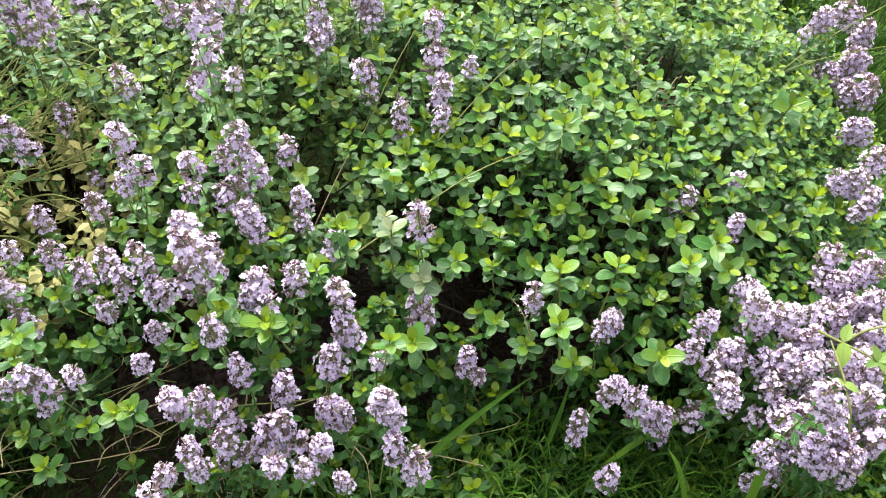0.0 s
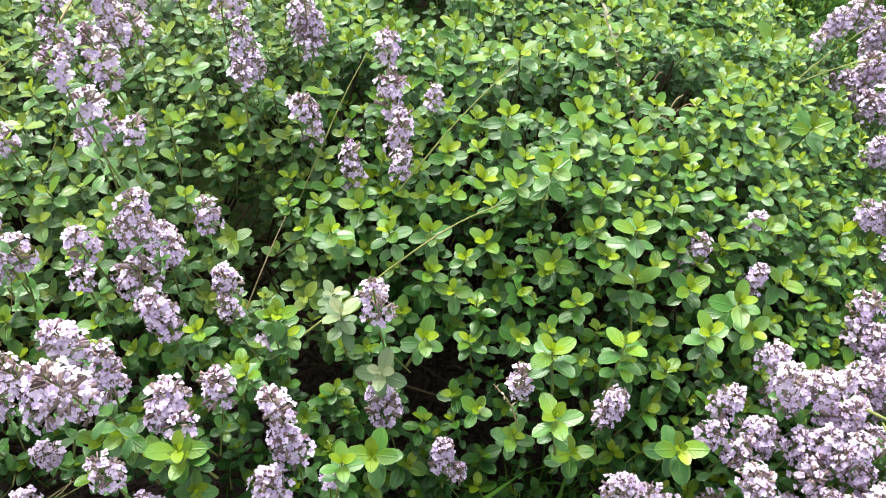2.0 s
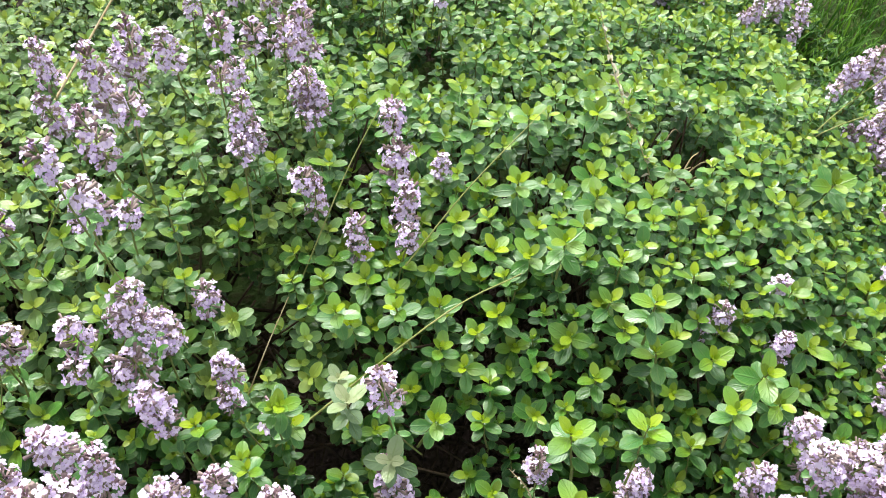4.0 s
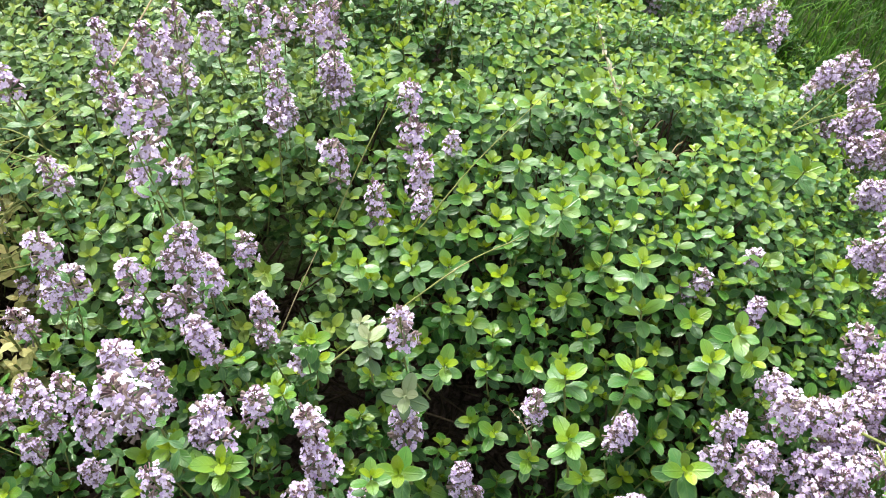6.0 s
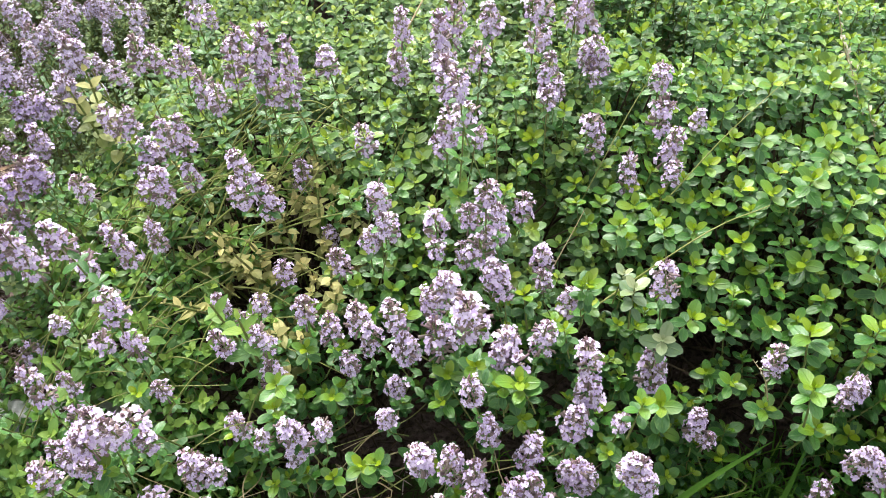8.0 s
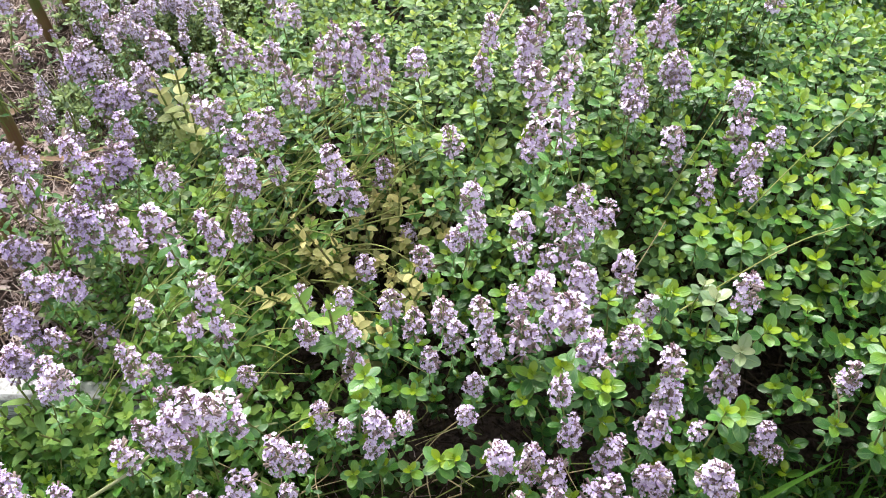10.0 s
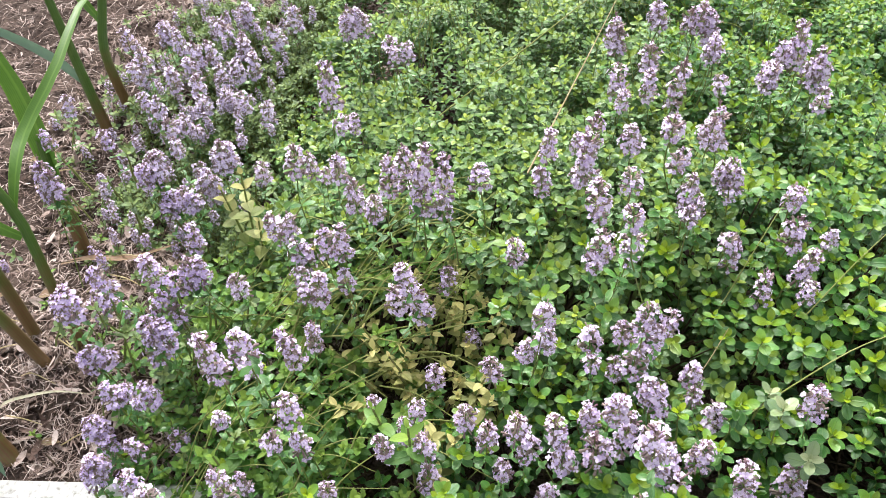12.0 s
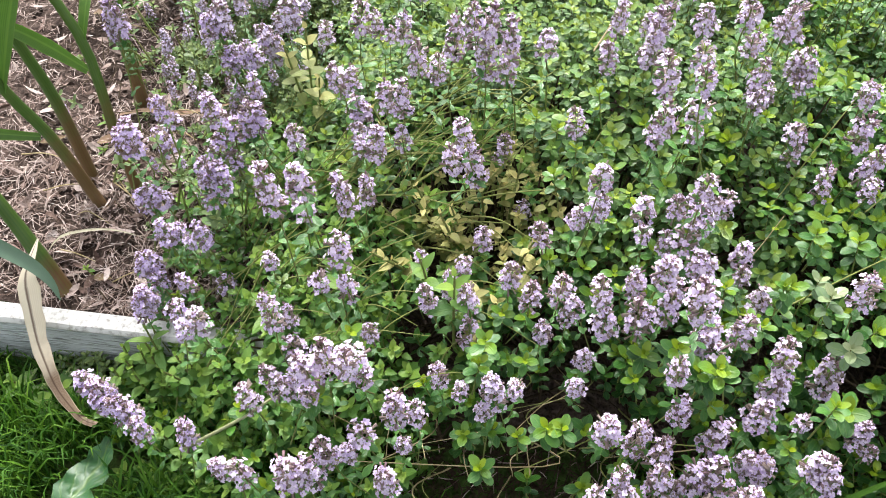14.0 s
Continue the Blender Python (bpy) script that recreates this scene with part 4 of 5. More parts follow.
# smaller heads that close the lilac mat
head(270, 299, 137, 150, 170)
head(253, 261, 137, 187, 173)
head(256, 239, 137, 184, 176)
head(272, 261, 137, 181, 179)
head(296, 300, 137, 178, 182)
head(295, 280, 137, 175, 185)
head(314, 300, 137, 172, 188)
head(326, 330, 137, 169, 191)
head(330, 310, 137, 166, 194)
head(285, 239, 137, 163, 197)
head(257, 217, 137, 160, 200)
head(276, 201, 115, 157, 203)
head(258, 205, 137, 154, 206)
head(277, 209, 137, 151, 209)
head(292, 222, 137, 188, 212)
head(306, 226, 137, 185, 215)
head(321, 235, 137, 182, 218)
head(318, 214, 137, 179, 171)
head(327, 258, 137, 176, 174)
head(312, 262, 137, 173, 177)
head(343, 281, 137, 170, 180)
head(352, 311, 137, 167, 183)
head(252, 194, 115, 164, 186)
head(265, 197, 115, 161, 189)
head(302, 193, 115, 158, 192)
head(328, 218, 137, 155, 195)
head(258, 304, 137, 152, 198)
head(257, 319, 137, 189, 201)

# fine violet heads of the creeping thyme
for k in range(190):
    x, y = -0.6 + rng.gauss(0, 0.075), 0.73 + rng.gauss(0, 0.11)
    if k % 4 == 0:
        x, y = -0.53 + rng.gauss(0, 0.06), 0.55 + rng.gauss(0, 0.07)
    if plant_at(x, y) is creeping and -0.8 < x < -0.42:
        head(x * 1000, y * 1000, (canopy(x, y) + rng.uniform(0.0, 0.02)) * 1000, rng.uniform(72, 105), rng.uniform(110, 200))
part("ground_cover", tufts.mesh("ground_cover", (LEAF_FINE, STEM)), creeping, inside(creeping, Matrix()), "small grey-green leaves", "stuff")



# ---- straw mulch ----
def straw_mulch():
    s, r = Soup(), random.Random(21)
    for k in range(2600):
        x, y = -0.36 - abs(r.gauss(0, 0.26)), board_line(-0.5) + 0.03 + r.random() ** 1.1 * 0.75
        long = r.uniform(0.006, 0.02)
        s.add(bent_leaf(long, long * r.uniform(0.2, 0.5), 0, r.uniform(-0.5, 0.9), r.uniform(-0.5, 0.5), False, True), Matrix.Translation((x, y, bed_height(x, y) + r.uniform(0.001, 0.008))) @ pose(0, 0, 0, r.uniform(-40, 40), r.uniform(-30, 30), r.uniform(0, 360)))
    for k in range(3200):
        x, y, size = -0.36 - abs(r.gauss(0, 0.26)), board_line(-0.5) + 0.025 + r.random() ** 1.1 * 0.75, r.uniform(0.0018, 0.006) * r.uniform(0.6, 1)
        v = np.array([(c * size * r.uniform(0.6, 1.3), d * size * r.uniform(0.6, 1.3), e * size * r.uniform(0.5, 1)) for c, d, e in ((1, 0, 0), (0, 1, 0), (-1, 0, 0), (0, -1, 0), (0.1, 0.1, 1), (0, 0, -0.6))])
        f = np.array([(i, (i + 1) % 4, 4) for i in range(4)] + [((i + 1) % 4, i, 5) for i in range(4)])
        s.add((v, f, np.zeros((6, 3)), np.ones(8, int)), Matrix.Translation((x, y, bed_height(x, y) + size * 0.4)) @ pose(0, 0, 0, r.uniform(-30, 30), r.uniform(-30, 30), r.uniform(0, 360)))
    for k in range(25000):
        x, y = -0.36 - abs(r.gauss(0, 0.3)), board_line(-0.5) + 0.02 + r.random() ** 1.2 * 0.95
        if x < -1.15:
            continue
        a, chip = r.uniform(0, math.tau), k % 5 == 0
        z, long = bed_height(x, y) + r.uniform(0.0, 0.007), r.uniform(0.004, 0.012) if chip else r.uniform(0.006, 0.03)
        dx, dy, bow = math.cos(a) * long / 2, math.sin(a) * long / 2, r.uniform(-0.35, 0.35)
        pts = [(x - dx, y - dy, z + r.uniform(-0.004, 0.003)), (x - dy * bow, y + dx * bow, z + r.uniform(0, 0.004)), (x + dx, y + dy, z + r.uniform(-0.004, 0.004))]
        w = r.uniform(0.001, 0.0026) if chip else r.uniform(0.0004, 0.0011)
        if chip:
            del pts[1]
        s.add(strip(pts, [w * 0.7, w, w * 0.4][int(chip):], fold=r.uniform(-0.6, 0.6)))
    ob = new("straw_mulch", s.mesh("straw_mulch", (STRAW, SOIL)))
    tagged(ob, "dry brown straw and grass clippings spread over the bed", "mulch", kind="stuff")


straw_mulch()


# ---- lawn grass ----
def grass_blade(r, x, y, z, long, wide):
    a, out = r.uniform(0, math.tau), r.uniform(0.15, 0.8) * long
    dx, dy = math.cos(a), math.sin(a)
    pts = [(x, y, z), (x + dx * out * 0.25, y + dy * out * 0.25, z + long * 0.5), (x + dx * out * 0.65, y + dy * out * 0.65, z + long * 0.8), (x + dx * out, y + dy * out, z + long * r.uniform(0.6, 0.95))]
    return strip(pts, [wide * 0.8, wide, wide * 0.75, wide * 0.08], 0, r.uniform(0, 0.9), 0.3, (0.2 * dy, -0.2 * dx, 1))


def lawn():
    s, r = Soup(), random.Random(33)
    n = 0
    while n < 21000:
        q = r.random()
        if q < 0.34:
            x, y = r.uniform(-0.8, -0.3), r.uniform(0.03, 0.25)
        elif q < 0.62:
            x, y = r.uniform(-0.12, 0.5), r.uniform(0.12, 0.3)
        elif q < 0.9:
            x, y = r.uniform(0.28, 0.75), r.uniform(0.25, 1.0)
        else:
            x, y = r.uniform(-1.2, 1.4), r.uniform(-0.3, 1.6)
        if x < 0.14 and y > board_line(x) - 0.006 or canopy(x, y) > lawn_height(x, y) + 0.11 and r.random() < 0.72:
            continue
        n += 1
        if abs(x + 0.56 - 0.38 * (y - 0.118)) < 0.03 and 0.06 < y < 0.175:
            continue
        s.add(grass_blade(r, x, y, lawn_height(x, y) - 0.003, r.uniform(0.025, 0.07) * (0.85 if y > 0.5 else 0.5 if x < -0.4 and y > board_line(x) - 0.05 else 1), r.uniform(0.0011, 0.0024)))
    tagged(new("grass", s.mesh("grass", (GRASS,))), "fresh green lawn grass with fine uneven blades", "grass", kind="stuff")


lawn()


def litter():
    """Dry bits and dark soil crumbs under the front of the bushes."""
    s, r = Soup(), random.Random(52)
    for k in range(5200):
        x, y = r.uniform(-0.5, 0.2), r.uniform(0.1, 0.3)
        if y > board_line(x) - 0.004 or canopy(x, y) < lawn_height(x, y) + 0.04:
            continue
        z, a, long = lawn_height(x, y), r.uniform(0, math.tau), r.uniform(0.005, 0.03)
        dx, dy = math.cos(a) * long / 2, math.sin(a) * long / 2
        if k % 3:
            s.add(strip([(x - dx, y - dy, z + r.uniform(0, 0.006)), (x, y, z + r.uniform(0.002, 0.008)), (x + dx, y + dy, z + r.uniform(0, 0.01))], [0.0006, 0.001, 0.0004], int(k % 5 == 0), fold=r.uniform(-0.5, 0.5)))
        else:
            s.add(bent_leaf(long * 0.4, long * 0.2, 0, r.uniform(-0.5, 0.9), r.uniform(-0.5, 0.5), False, True, 0), Matrix.Translation((x, y, z + r.uniform(0.001, 0.006))) @ pose(0, 0, 0, r.uniform(-40, 40), r.uniform(-30, 30), r.uniform(0, 360)))
    tagged(new("plant_litter", s.mesh("plant_litter", (WOOD_STEM, STRAW))), "dark dead leaves and dry bits under the thyme", "litter", kind="stuff")


litter()


# ---- garlic on the bed ----
def garlic(points, radius, leaves, label):
    """A garlic plant: a leaning stem through the points and long folded blades."""
    foot = Vector(points[0])
    root = thing("garlic_plant", foot, label, "garlic plant", "garlic in the bed")
    line = curve(points, 12)
    s = Soup()
    s.add(tube(line, [radius * (1.12 - 0.45 * i / 11) for i in range(12)], 10))
    part("stem", s.mesh("stem", (GARLIC,)), root, inside(root, Matrix()))
    for pts, wide in leaves:
        s = Soup()
        line = curve(pts, 14)
        s.add(strip(line, [wide * min(1, 0.55 + i * 0.12) * (1 - (i / 13) ** 3 * 0.95) for i in range(14)], 0, 0.3, 0.45, (0.1, -0.75, 0.65)))
        part("blade", s.mesh("blade", (GARLIC_GREY if "blue" in label else GARLIC_LEAF,)), root, inside(root, Matrix()))


GREEN_GARLIC = "green garlic plant with brown papery foot, standing in the mulch"
garlic([(-0.607, 0.385, 0.1), (-0.6, 0.39, 0.2), (-0.594, 0.397, 0.285), (-0.612, 0.4, 0.35), (-0.65, 0.4, 0.42)], 0.0046,
       [([(-0.593, 0.398, 0.29), (-0.592, 0.422, 0.312), (-0.595, 0.455, 0.322), (-0.581, 0.503, 0.345), (-0.583, 0.577, 0.36), (-0.59, 0.66, 0.34)], 0.0118),
        ([(-0.601, 0.396, 0.258), (-0.62, 0.385, 0.292), (-0.641, 0.375, 0.315), (-0.7, 0.36, 0.34)], 0.0135)], GREEN_GARLIC)
garlic([(-0.629, 0.361, 0.1), (-0.634, 0.356, 0.21), (-0.642, 0.347, 0.28), (-0.64, 0.35, 0.36)], 0.0051,
       [([(-0.638, 0.35, 0.22), (-0.68, 0.32, 0.245), (-0.75, 0.29, 0.24), (-0.82, 0.25, 0.2)], 0.0115), ([(-0.642, 0.347, 0.275), (-0.615, 0.352, 0.323), (-0.595, 0.356, 0.357), (-0.572, 0.368, 0.4), (-0.55, 0.39, 0.43)], 0.018)], GREEN_GARLIC)
garlic([(-0.655, 0.389, 0.1), (-0.65, 0.394, 0.21), (-0.651, 0.392, 0.275), (-0.655, 0.39, 0.36)], 0.0054,
       [([(-0.651, 0.392, 0.275), (-0.69, 0.40, 0.34), (-0.74, 0.42, 0.38), (-0.82, 0.43, 0.37)], 0.014)], GREEN_GARLIC)
garlic([(-0.661, 0.505, 0.1), (-0.656, 0.514, 0.195), (-0.65, 0.52, 0.25)], 0.0065,
       [([(-0.656, 0.514, 0.19), (-0.648, 0.522, 0.26), (-0.646, 0.5225, 0.335), (-0.665, 0.52, 0.43)], 0.024)], "green garlic plant with a broad pale-edged blade, standing in the mulch")
garlic([(-0.634, 0.277, 0.095), (-0.645, 0.286, 0.13), (-0.662, 0.298, 0.168), (-0.69, 0.315, 0.24)], 0.0075, [([(-0.69, 0.272, 0.19), (-0.655, 0.263, 0.188), (-0.628, 0.257, 0.184), (-0.607, 0.252, 0.177), (-0.595, 0.246, 0.165), (-0.592, 0.24, 0.15)], 0.0145)], "thick garlic stem with a blue-green curled blade beside the board")
garlic([(-0.70, 0.674, 0.105), (-0.698, 0.676, 0.2), (-0.695, 0.68, 0.33)], 0.0062, [([(-0.697, 0.675, 0.19), (-0.715, 0.668, 0.23), (-0.755, 0.655, 0.275), (-0.83, 0.635, 0.33)], 0.011)], "garlic plant with a straight blue-grey blade, standing in the mulch")
garlic([(-0.688, 0.715, 0.105), (-0.688, 0.715, 0.2), (-0.67, 0.73, 0.27), (-0.65, 0.75, 0.36)], 0.0056, [([(-0.68, 0.722, 0.24), (-0.71, 0.735, 0.3), (-0.72, 0.76, 0.36)], 0.012)], GREEN_GARLIC)


def withered_blade():
    s = Soup()
    line = curve([(-0.634, 0.287, 0.162), (-0.631, 0.262, 0.158), (-0.63, 0.249, 0.15), (-0.624, 0.231, 0.13), (-0.619, 0.217, 0.113), (-0.606, 0.2, 0.1), (-0.598, 0.19, 0.088), (-0.584, 0.18, 0.077), (-0.572, 0.174, 0.07), (-0.56, 0.173, 0.069)][::-1], 26)
    s.add(strip(line, [(0.005 + 0.0135 * min(1, i / 18) ** 1.3) * (1 + 0.08 * math.sin(i * 2.1)) * min(1, (25.5 - i) / 6) for i in range(26)], 0, 0.3, -0.5))
    tagged(new("withered_blade", s.mesh("withered_blade", (DRY_LEAF,))), "withered cream garlic blade with a brown tip drooping over the board", "dead leaf")


withered_blade()


# ---- variegated thyme shoots beside the dark hollow ----
PALE_MESHES = []
for me in LEAF_MESHES:
    pale = me.copy()
    pale.materials[0] = LEAF_PALE
    PALE_MESHES.append(pale)
for x, y, z, long in ((-0.019, 0.304, 0.232, 0.0135), (0.001, 0.283, 0.205, 0.014), (-0.024, 0.32, 0.225, 0.011)):
    grow(x, y, z, long, PALE_MESHES)


# ---- taller weeds, each by itself ----
def weed(x, y, z, high, long, material, label, lean=(0, 0), pairs=5, slim=0.5):
    """An upright weed: a stem with crosswise pairs of pointed leaves."""
    r = random.Random(int(x * 7919 + y * 104729 + high * 1e5))
    root = thing("weed", (x, y, z), label, "weed", "weeds among the thyme")
    line = curve([(0, 0, 0), (lean[0] * 0.4 * high, lean[1] * 0.4 * high, high * 0.5), (lean[0] * high, lean[1] * high, high)], 8)
    s = Soup()
    s.add(tube(line, list(np.linspace(0.0014, 0.0008, 8)), 5))
    part("stem", s.mesh("stem", (STEM,)), root)
    turn = r.uniform(0, 360)
    for i in range(pairs):
        at = line[7 - i]
        size = (0.35, 0.75, 1.0, 0.95, 0.85, 0.75)[i]
        for k in (0, 180):
            s = Soup()
            lg = long * size * r.uniform(0.85, 1.15)
            s.add(bent_leaf(lg, lg * slim, max(0, 0.9 - 0.2 * i), 0.25, r.uniform(0.05, 0.35), True, True), facing(turn + 90 * i + k + r.uniform(-15, 15), (60, 38, 20, 10, 0, -8)[i] + r.uniform(-10, 10), tuple(at), 1.0, r.uniform(-15, 15)))
            part("leaf", s.mesh("leaf", (material,)), root)


SAPLING = "small sapling with pale yellow-green pointed leaves among the thyme"
weed(-0.447, 0.47, 0.147, 0.11, 0.017, LEAF_CREAM, SAPLING, (0.05, 0.08), 6, 0.72)
weed(-0.439, 0.461, 0.138, 0.09, 0.016, LEAF_CREAM, SAPLING, (0.15, -0.1), 6, 0.72)
weed(-0.455, 0.474, 0.147, 0.085, 0.015, LEAF_CREAM, SAPLING, (-0.15, 0.1), 6, 0.72)
PALE_WEED = "pale green soft-leaved weed standing up between the flowers"
weed(-0.268, 0.262, 0.15, 0.105, 0.019, LEAF_WEED, PALE_WEED, (0.05, -0.05), 6)
weed(-0.285, 0.28, 0.15, 0.085, 0.017, LEAF_WEED, PALE_WEED, (-0.1, 0.0), 6)
weed(-0.36, 0.275, 0.12, 0.09, 0.021, LEAF_WEED, PALE_WEED, (0.1, 0.05), 6)
weed(-0.405, 0.25, 0.1, 0.09, 0.02, LEAF_WEED, PALE_WEED, (-0.1, 0.05), 6)
OVER, FOOT = "leafy green weed growing over the painted board", "small-leaved green weed at the foot of the board"
for x, y, z, tall, long, lx, ly in ((-0.47, 0.235, 0.075, 0.06, 0.017, -0.2, -0.1), (-0.495, 0.228, 0.06, 0.07, 0.016, 0.1, -0.1), (-0.452, 0.215, 0.05, 0.08, 0.018, 0.1, -0.2), (-0.48, 0.22, 0.05, 0.085, 0.016, -0.1, -0.2), (-0.43, 0.225, 0.06, 0.08, 0.016, 0.2, 0)):
    weed(x, y, z, tall, long * 0.72, LEAF_WEED, OVER, (lx, ly), 6, 0.7)
for x, y, tall, long, lx, ly in ((-0.65, 0.205, 0.045, 0.02, -0.2, -0.2), (-0.625, 0.195, 0.045, 0.019, 0.1, -0.2), (-0.61, 0.213, 0.05, 0.02, 0, -0.3), (-0.57, 0.2, 0.055, 0.018, 0.2, -0.3), (-0.545, 0.205, 0.05, 0.016, 0.1, -0.2), (-0.5, 0.178, 0.08, 0.015, 0.1, -0.1), (-0.415, 0.155, 0.09, 0.015, -0.1, 0),
                                 (-0.53, 0.185, 0.06, 0.014, -0.2, 0.1), (-0.485, 0.15, 0.07, 0.015, 0.2, 0.2), (-0.45, 0.165, 0.085, 0.015, 0, -0.2), (-0.43, 0.185, 0.09, 0.014, 0.1, 0.1), (-0.515, 0.21, 0.07, 0.015, 0, 0.1)):
    weed(x, y, 0.02, tall, long * 0.78, LEAF_WEED, FOOT, (lx, ly), 6, 0.75)
for x, y, top in ((-0.555, 0.232, 0.1), (-0.539, 0.231, 0.102), (-0.519, 0.228, 0.1), (-0.551, 0.216, 0.085), (-0.531, 0.215, 0.086), (-0.514, 0.219, 0.088), (-0.542, 0.224, 0.092), (-0.524, 0.234, 0.11)):
    weed(x, y - 0.004, 0.025, top - 0.022, 0.0145, LEAF_WEED, OVER, (rng.uniform(-0.1, 0.1), 0.05), 6, 0.68)
LANCE = "upright green weed with narrow pointed leaves beside the painted board"
weed(-0.517, 0.228, 0.03, 0.1, 0.026, LEAF_WEED, LANCE, (-0.05, 0.1), 6, 0.34)
weed(-0.495, 0.222, 0.03, 0.085, 0.022, LEAF_WEED, LANCE, (0.15, 0.05), 6, 0.34)
SPRIG = "tiny green seedling in the straw mulch"
for k in range(26):
    x, y = -0.66 + rng.uniform(-0.06, 0.17), rng.uniform(0.285, 0.7)
    weed(x, y, bed_height(x, y) - 0.002, rng.uniform(0.008, 0.02), rng.uniform(0.006, 0.011), LEAF_WEED, SPRIG, (rng.uniform(-0.3, 0.3), rng.uniform(-0.3, 0.3)), 3, 0.5)
YELLOWED = "yellowed weed with small withering leaves in a gap of the thyme"
for k in range(20):
    dx, dy = rng.gauss(0, 0.03), rng.gauss(0, 0.024)
    weed(-0.262 + dx, 0.35 + dy, 0.125, rng.uniform(0.075, 0.115), rng.uniform(0.010, 0.014), LEAF_YELLOW, YELLOWED, (dx * 8, dy * 8 - 0.1), 6, 0.55)


# ---- thin stalks and long blades lying across the plants ----
def stalk(points, radius, material, label):
    s = Soup()
    line = curve(points, 12)
    s.add(tube(line, [radius * 0.6 * (1 - 0.5 * i / 11) for i in range(12)], 5))
    tagged(new("grass_stalk", s.mesh("grass_stalk", (material,))), label, "stalk", "stalks across the thyme")


PALE_STALK = rough_material("pale_green_stalk", ((0.22, 0.26, 0.07), (0.3, 0.32, 0.12), (0.16, 0.18, 0.05)), 60.0, rough=0.6, depth=0.0003)
TAN_STALK = rough_material("tan_stalk", ((0.42, 0.34, 0.18), (0.5, 0.42, 0.26), (0.3, 0.22, 0.1)), 60.0, rough=0.7, depth=0.0003)
RUNNER = rough_material("pale_runner", ((0.36, 0.4, 0.2), (0.44, 0.46, 0.27), (0.28, 0.3, 0.13)), 60.0, rough=0.6, depth=0.0003)
GREEN_STALK, DRY_STALK = "thin pale green stalk leaning across the thyme", "thin dry tan stalk leaning across the thyme"
stalk([(0.012, 0.392, 0.222), (0.05, 0.43, 0.244), (0.1, 0.478, 0.26)], 0.0009, PALE_STALK, GREEN_STALK)
stalk([(-0.06, 0.30, 0.19), (0.03, 0.357, 0.222), (0.076, 0.377, 0.232)], 0.0012, PALE_STALK, GREEN_STALK)
stalk([(-0.05, 0.40, 0.2), (-0.02, 0.44, 0.25), (0.0, 0.47, 0.27)], 0.0009, PALE_STALK, GREEN_STALK)
stalk([(0.3, 0.53, 0.13), (0.36, 0.575, 0.155), (0.46, 0.64, 0.165)], 0.0013, PALE_STALK, GREEN_STALK)
stalk([(0.28, 0.52, 0.13), (0.35, 0.56, 0.15), (0.48, 0.6, 0.15)], 0.0012, PALE_STALK, GREEN_STALK)


def seed_stalk(points, bracts, long, label):
    """A dry grass stalk with papery bracts along its upper part."""
    r = random.Random(int(points[0][0] * 9973 + bracts))
    root = thing("seed_stalk", points[0], label, "stalk", "stalks across the thyme")
    line = curve(points, 24)
    s = Soup()
    s.add(tube(line, [0.00065 * (1 - 0.6 * i / 23) for i in range(24)], 5))
    part("stem", s.mesh("stem", (TAN_STALK,)), root, inside(root, Matrix()))
    for k in range(bracts):
        s, size = Soup(), long * r.uniform(0.5, 1.2)
        s.add(bent_leaf(size, size * r.uniform(0.2, 0.4), 0.3, 0.5, r.uniform(-0.3, 0.4), False, True), facing(r.uniform(0, 360), r.uniform(0, 60), tuple(line[8 + int(15 * k / bracts)])))
        part("bract", s.mesh("bract", (DRY_GRASS,)), root, inside(root, Matrix()))


DRY_GRASS = rough_material("pale_dead_grass", ((0.42, 0.4, 0.29), (0.52, 0.49, 0.37), (0.3, 0.26, 0.17)), 70.0, rough=0.7, depth=0.0003)
SEEDY = "dry tan grass stalk with papery bracts above the thyme leaves"
seed_stalk([(0.21, 0.48, 0.13), (0.174, 0.515, 0.2), (0.156, 0.54, 0.235), (0.147, 0.565, 0.262)], 20, 0.009, SEEDY)
seed_stalk([(0.2, 0.475, 0.14), (0.168, 0.5, 0.21), (0.152, 0.53, 0.245)], 12, 0.008, SEEDY)
seed_stalk([(0.19, 0.44, 0.15), (0.175, 0.46, 0.2), (0.16, 0.475, 0.235)], 8, 0.011, SEEDY)
seed_stalk([(0.085, 0.27, 0.13), (0.075, 0.279, 0.165), (0.064, 0.285, 0.182)], 9, 0.0045, SEEDY)
stalk([(-0.078, 0.328, 0.19), (-0.062, 0.345, 0.222), (-0.05, 0.362, 0.24)], 0.0008, TAN_STALK, DRY_STALK)
for k in range(16):
    x, y, turn = 0.212 + rng.gauss(0, 0.012), 0.5 + rng.gauss(0, 0.016), rng.uniform(-0.6, 1.0)
    stalk([(x - 0.02 * math.cos(turn), y - 0.02 * math.sin(turn), rng.uniform(0.13, 0.165)), (x, y, rng.uniform(0.16, 0.18)), (x + 0.02 * math.cos(turn), y + 0.02 * math.sin(turn), rng.uniform(0.14, 0.18))], rng.uniform(0.0009, 0.0014), TAN_STALK, "thin dry twig inside a gap of the thyme")
stalk([(-0.21, 0.37, 0.19), (-0.195, 0.395, 0.225), (-0.178, 0.43, 0.25)], 0.0012, PALE_STALK, GREEN_STALK)
stalk([(-0.41, 0.385, 0.17), (-0.39, 0.405, 0.215), (-0.355, 0.44, 0.24)], 0.0012, PALE_STALK, GREEN_STALK)
stalk([(-0.415, 0.375, 0.17), (-0.385, 0.395, 0.21), (-0.34, 0.425, 0.235)], 0.0011, PALE_STALK, GREEN_STALK)
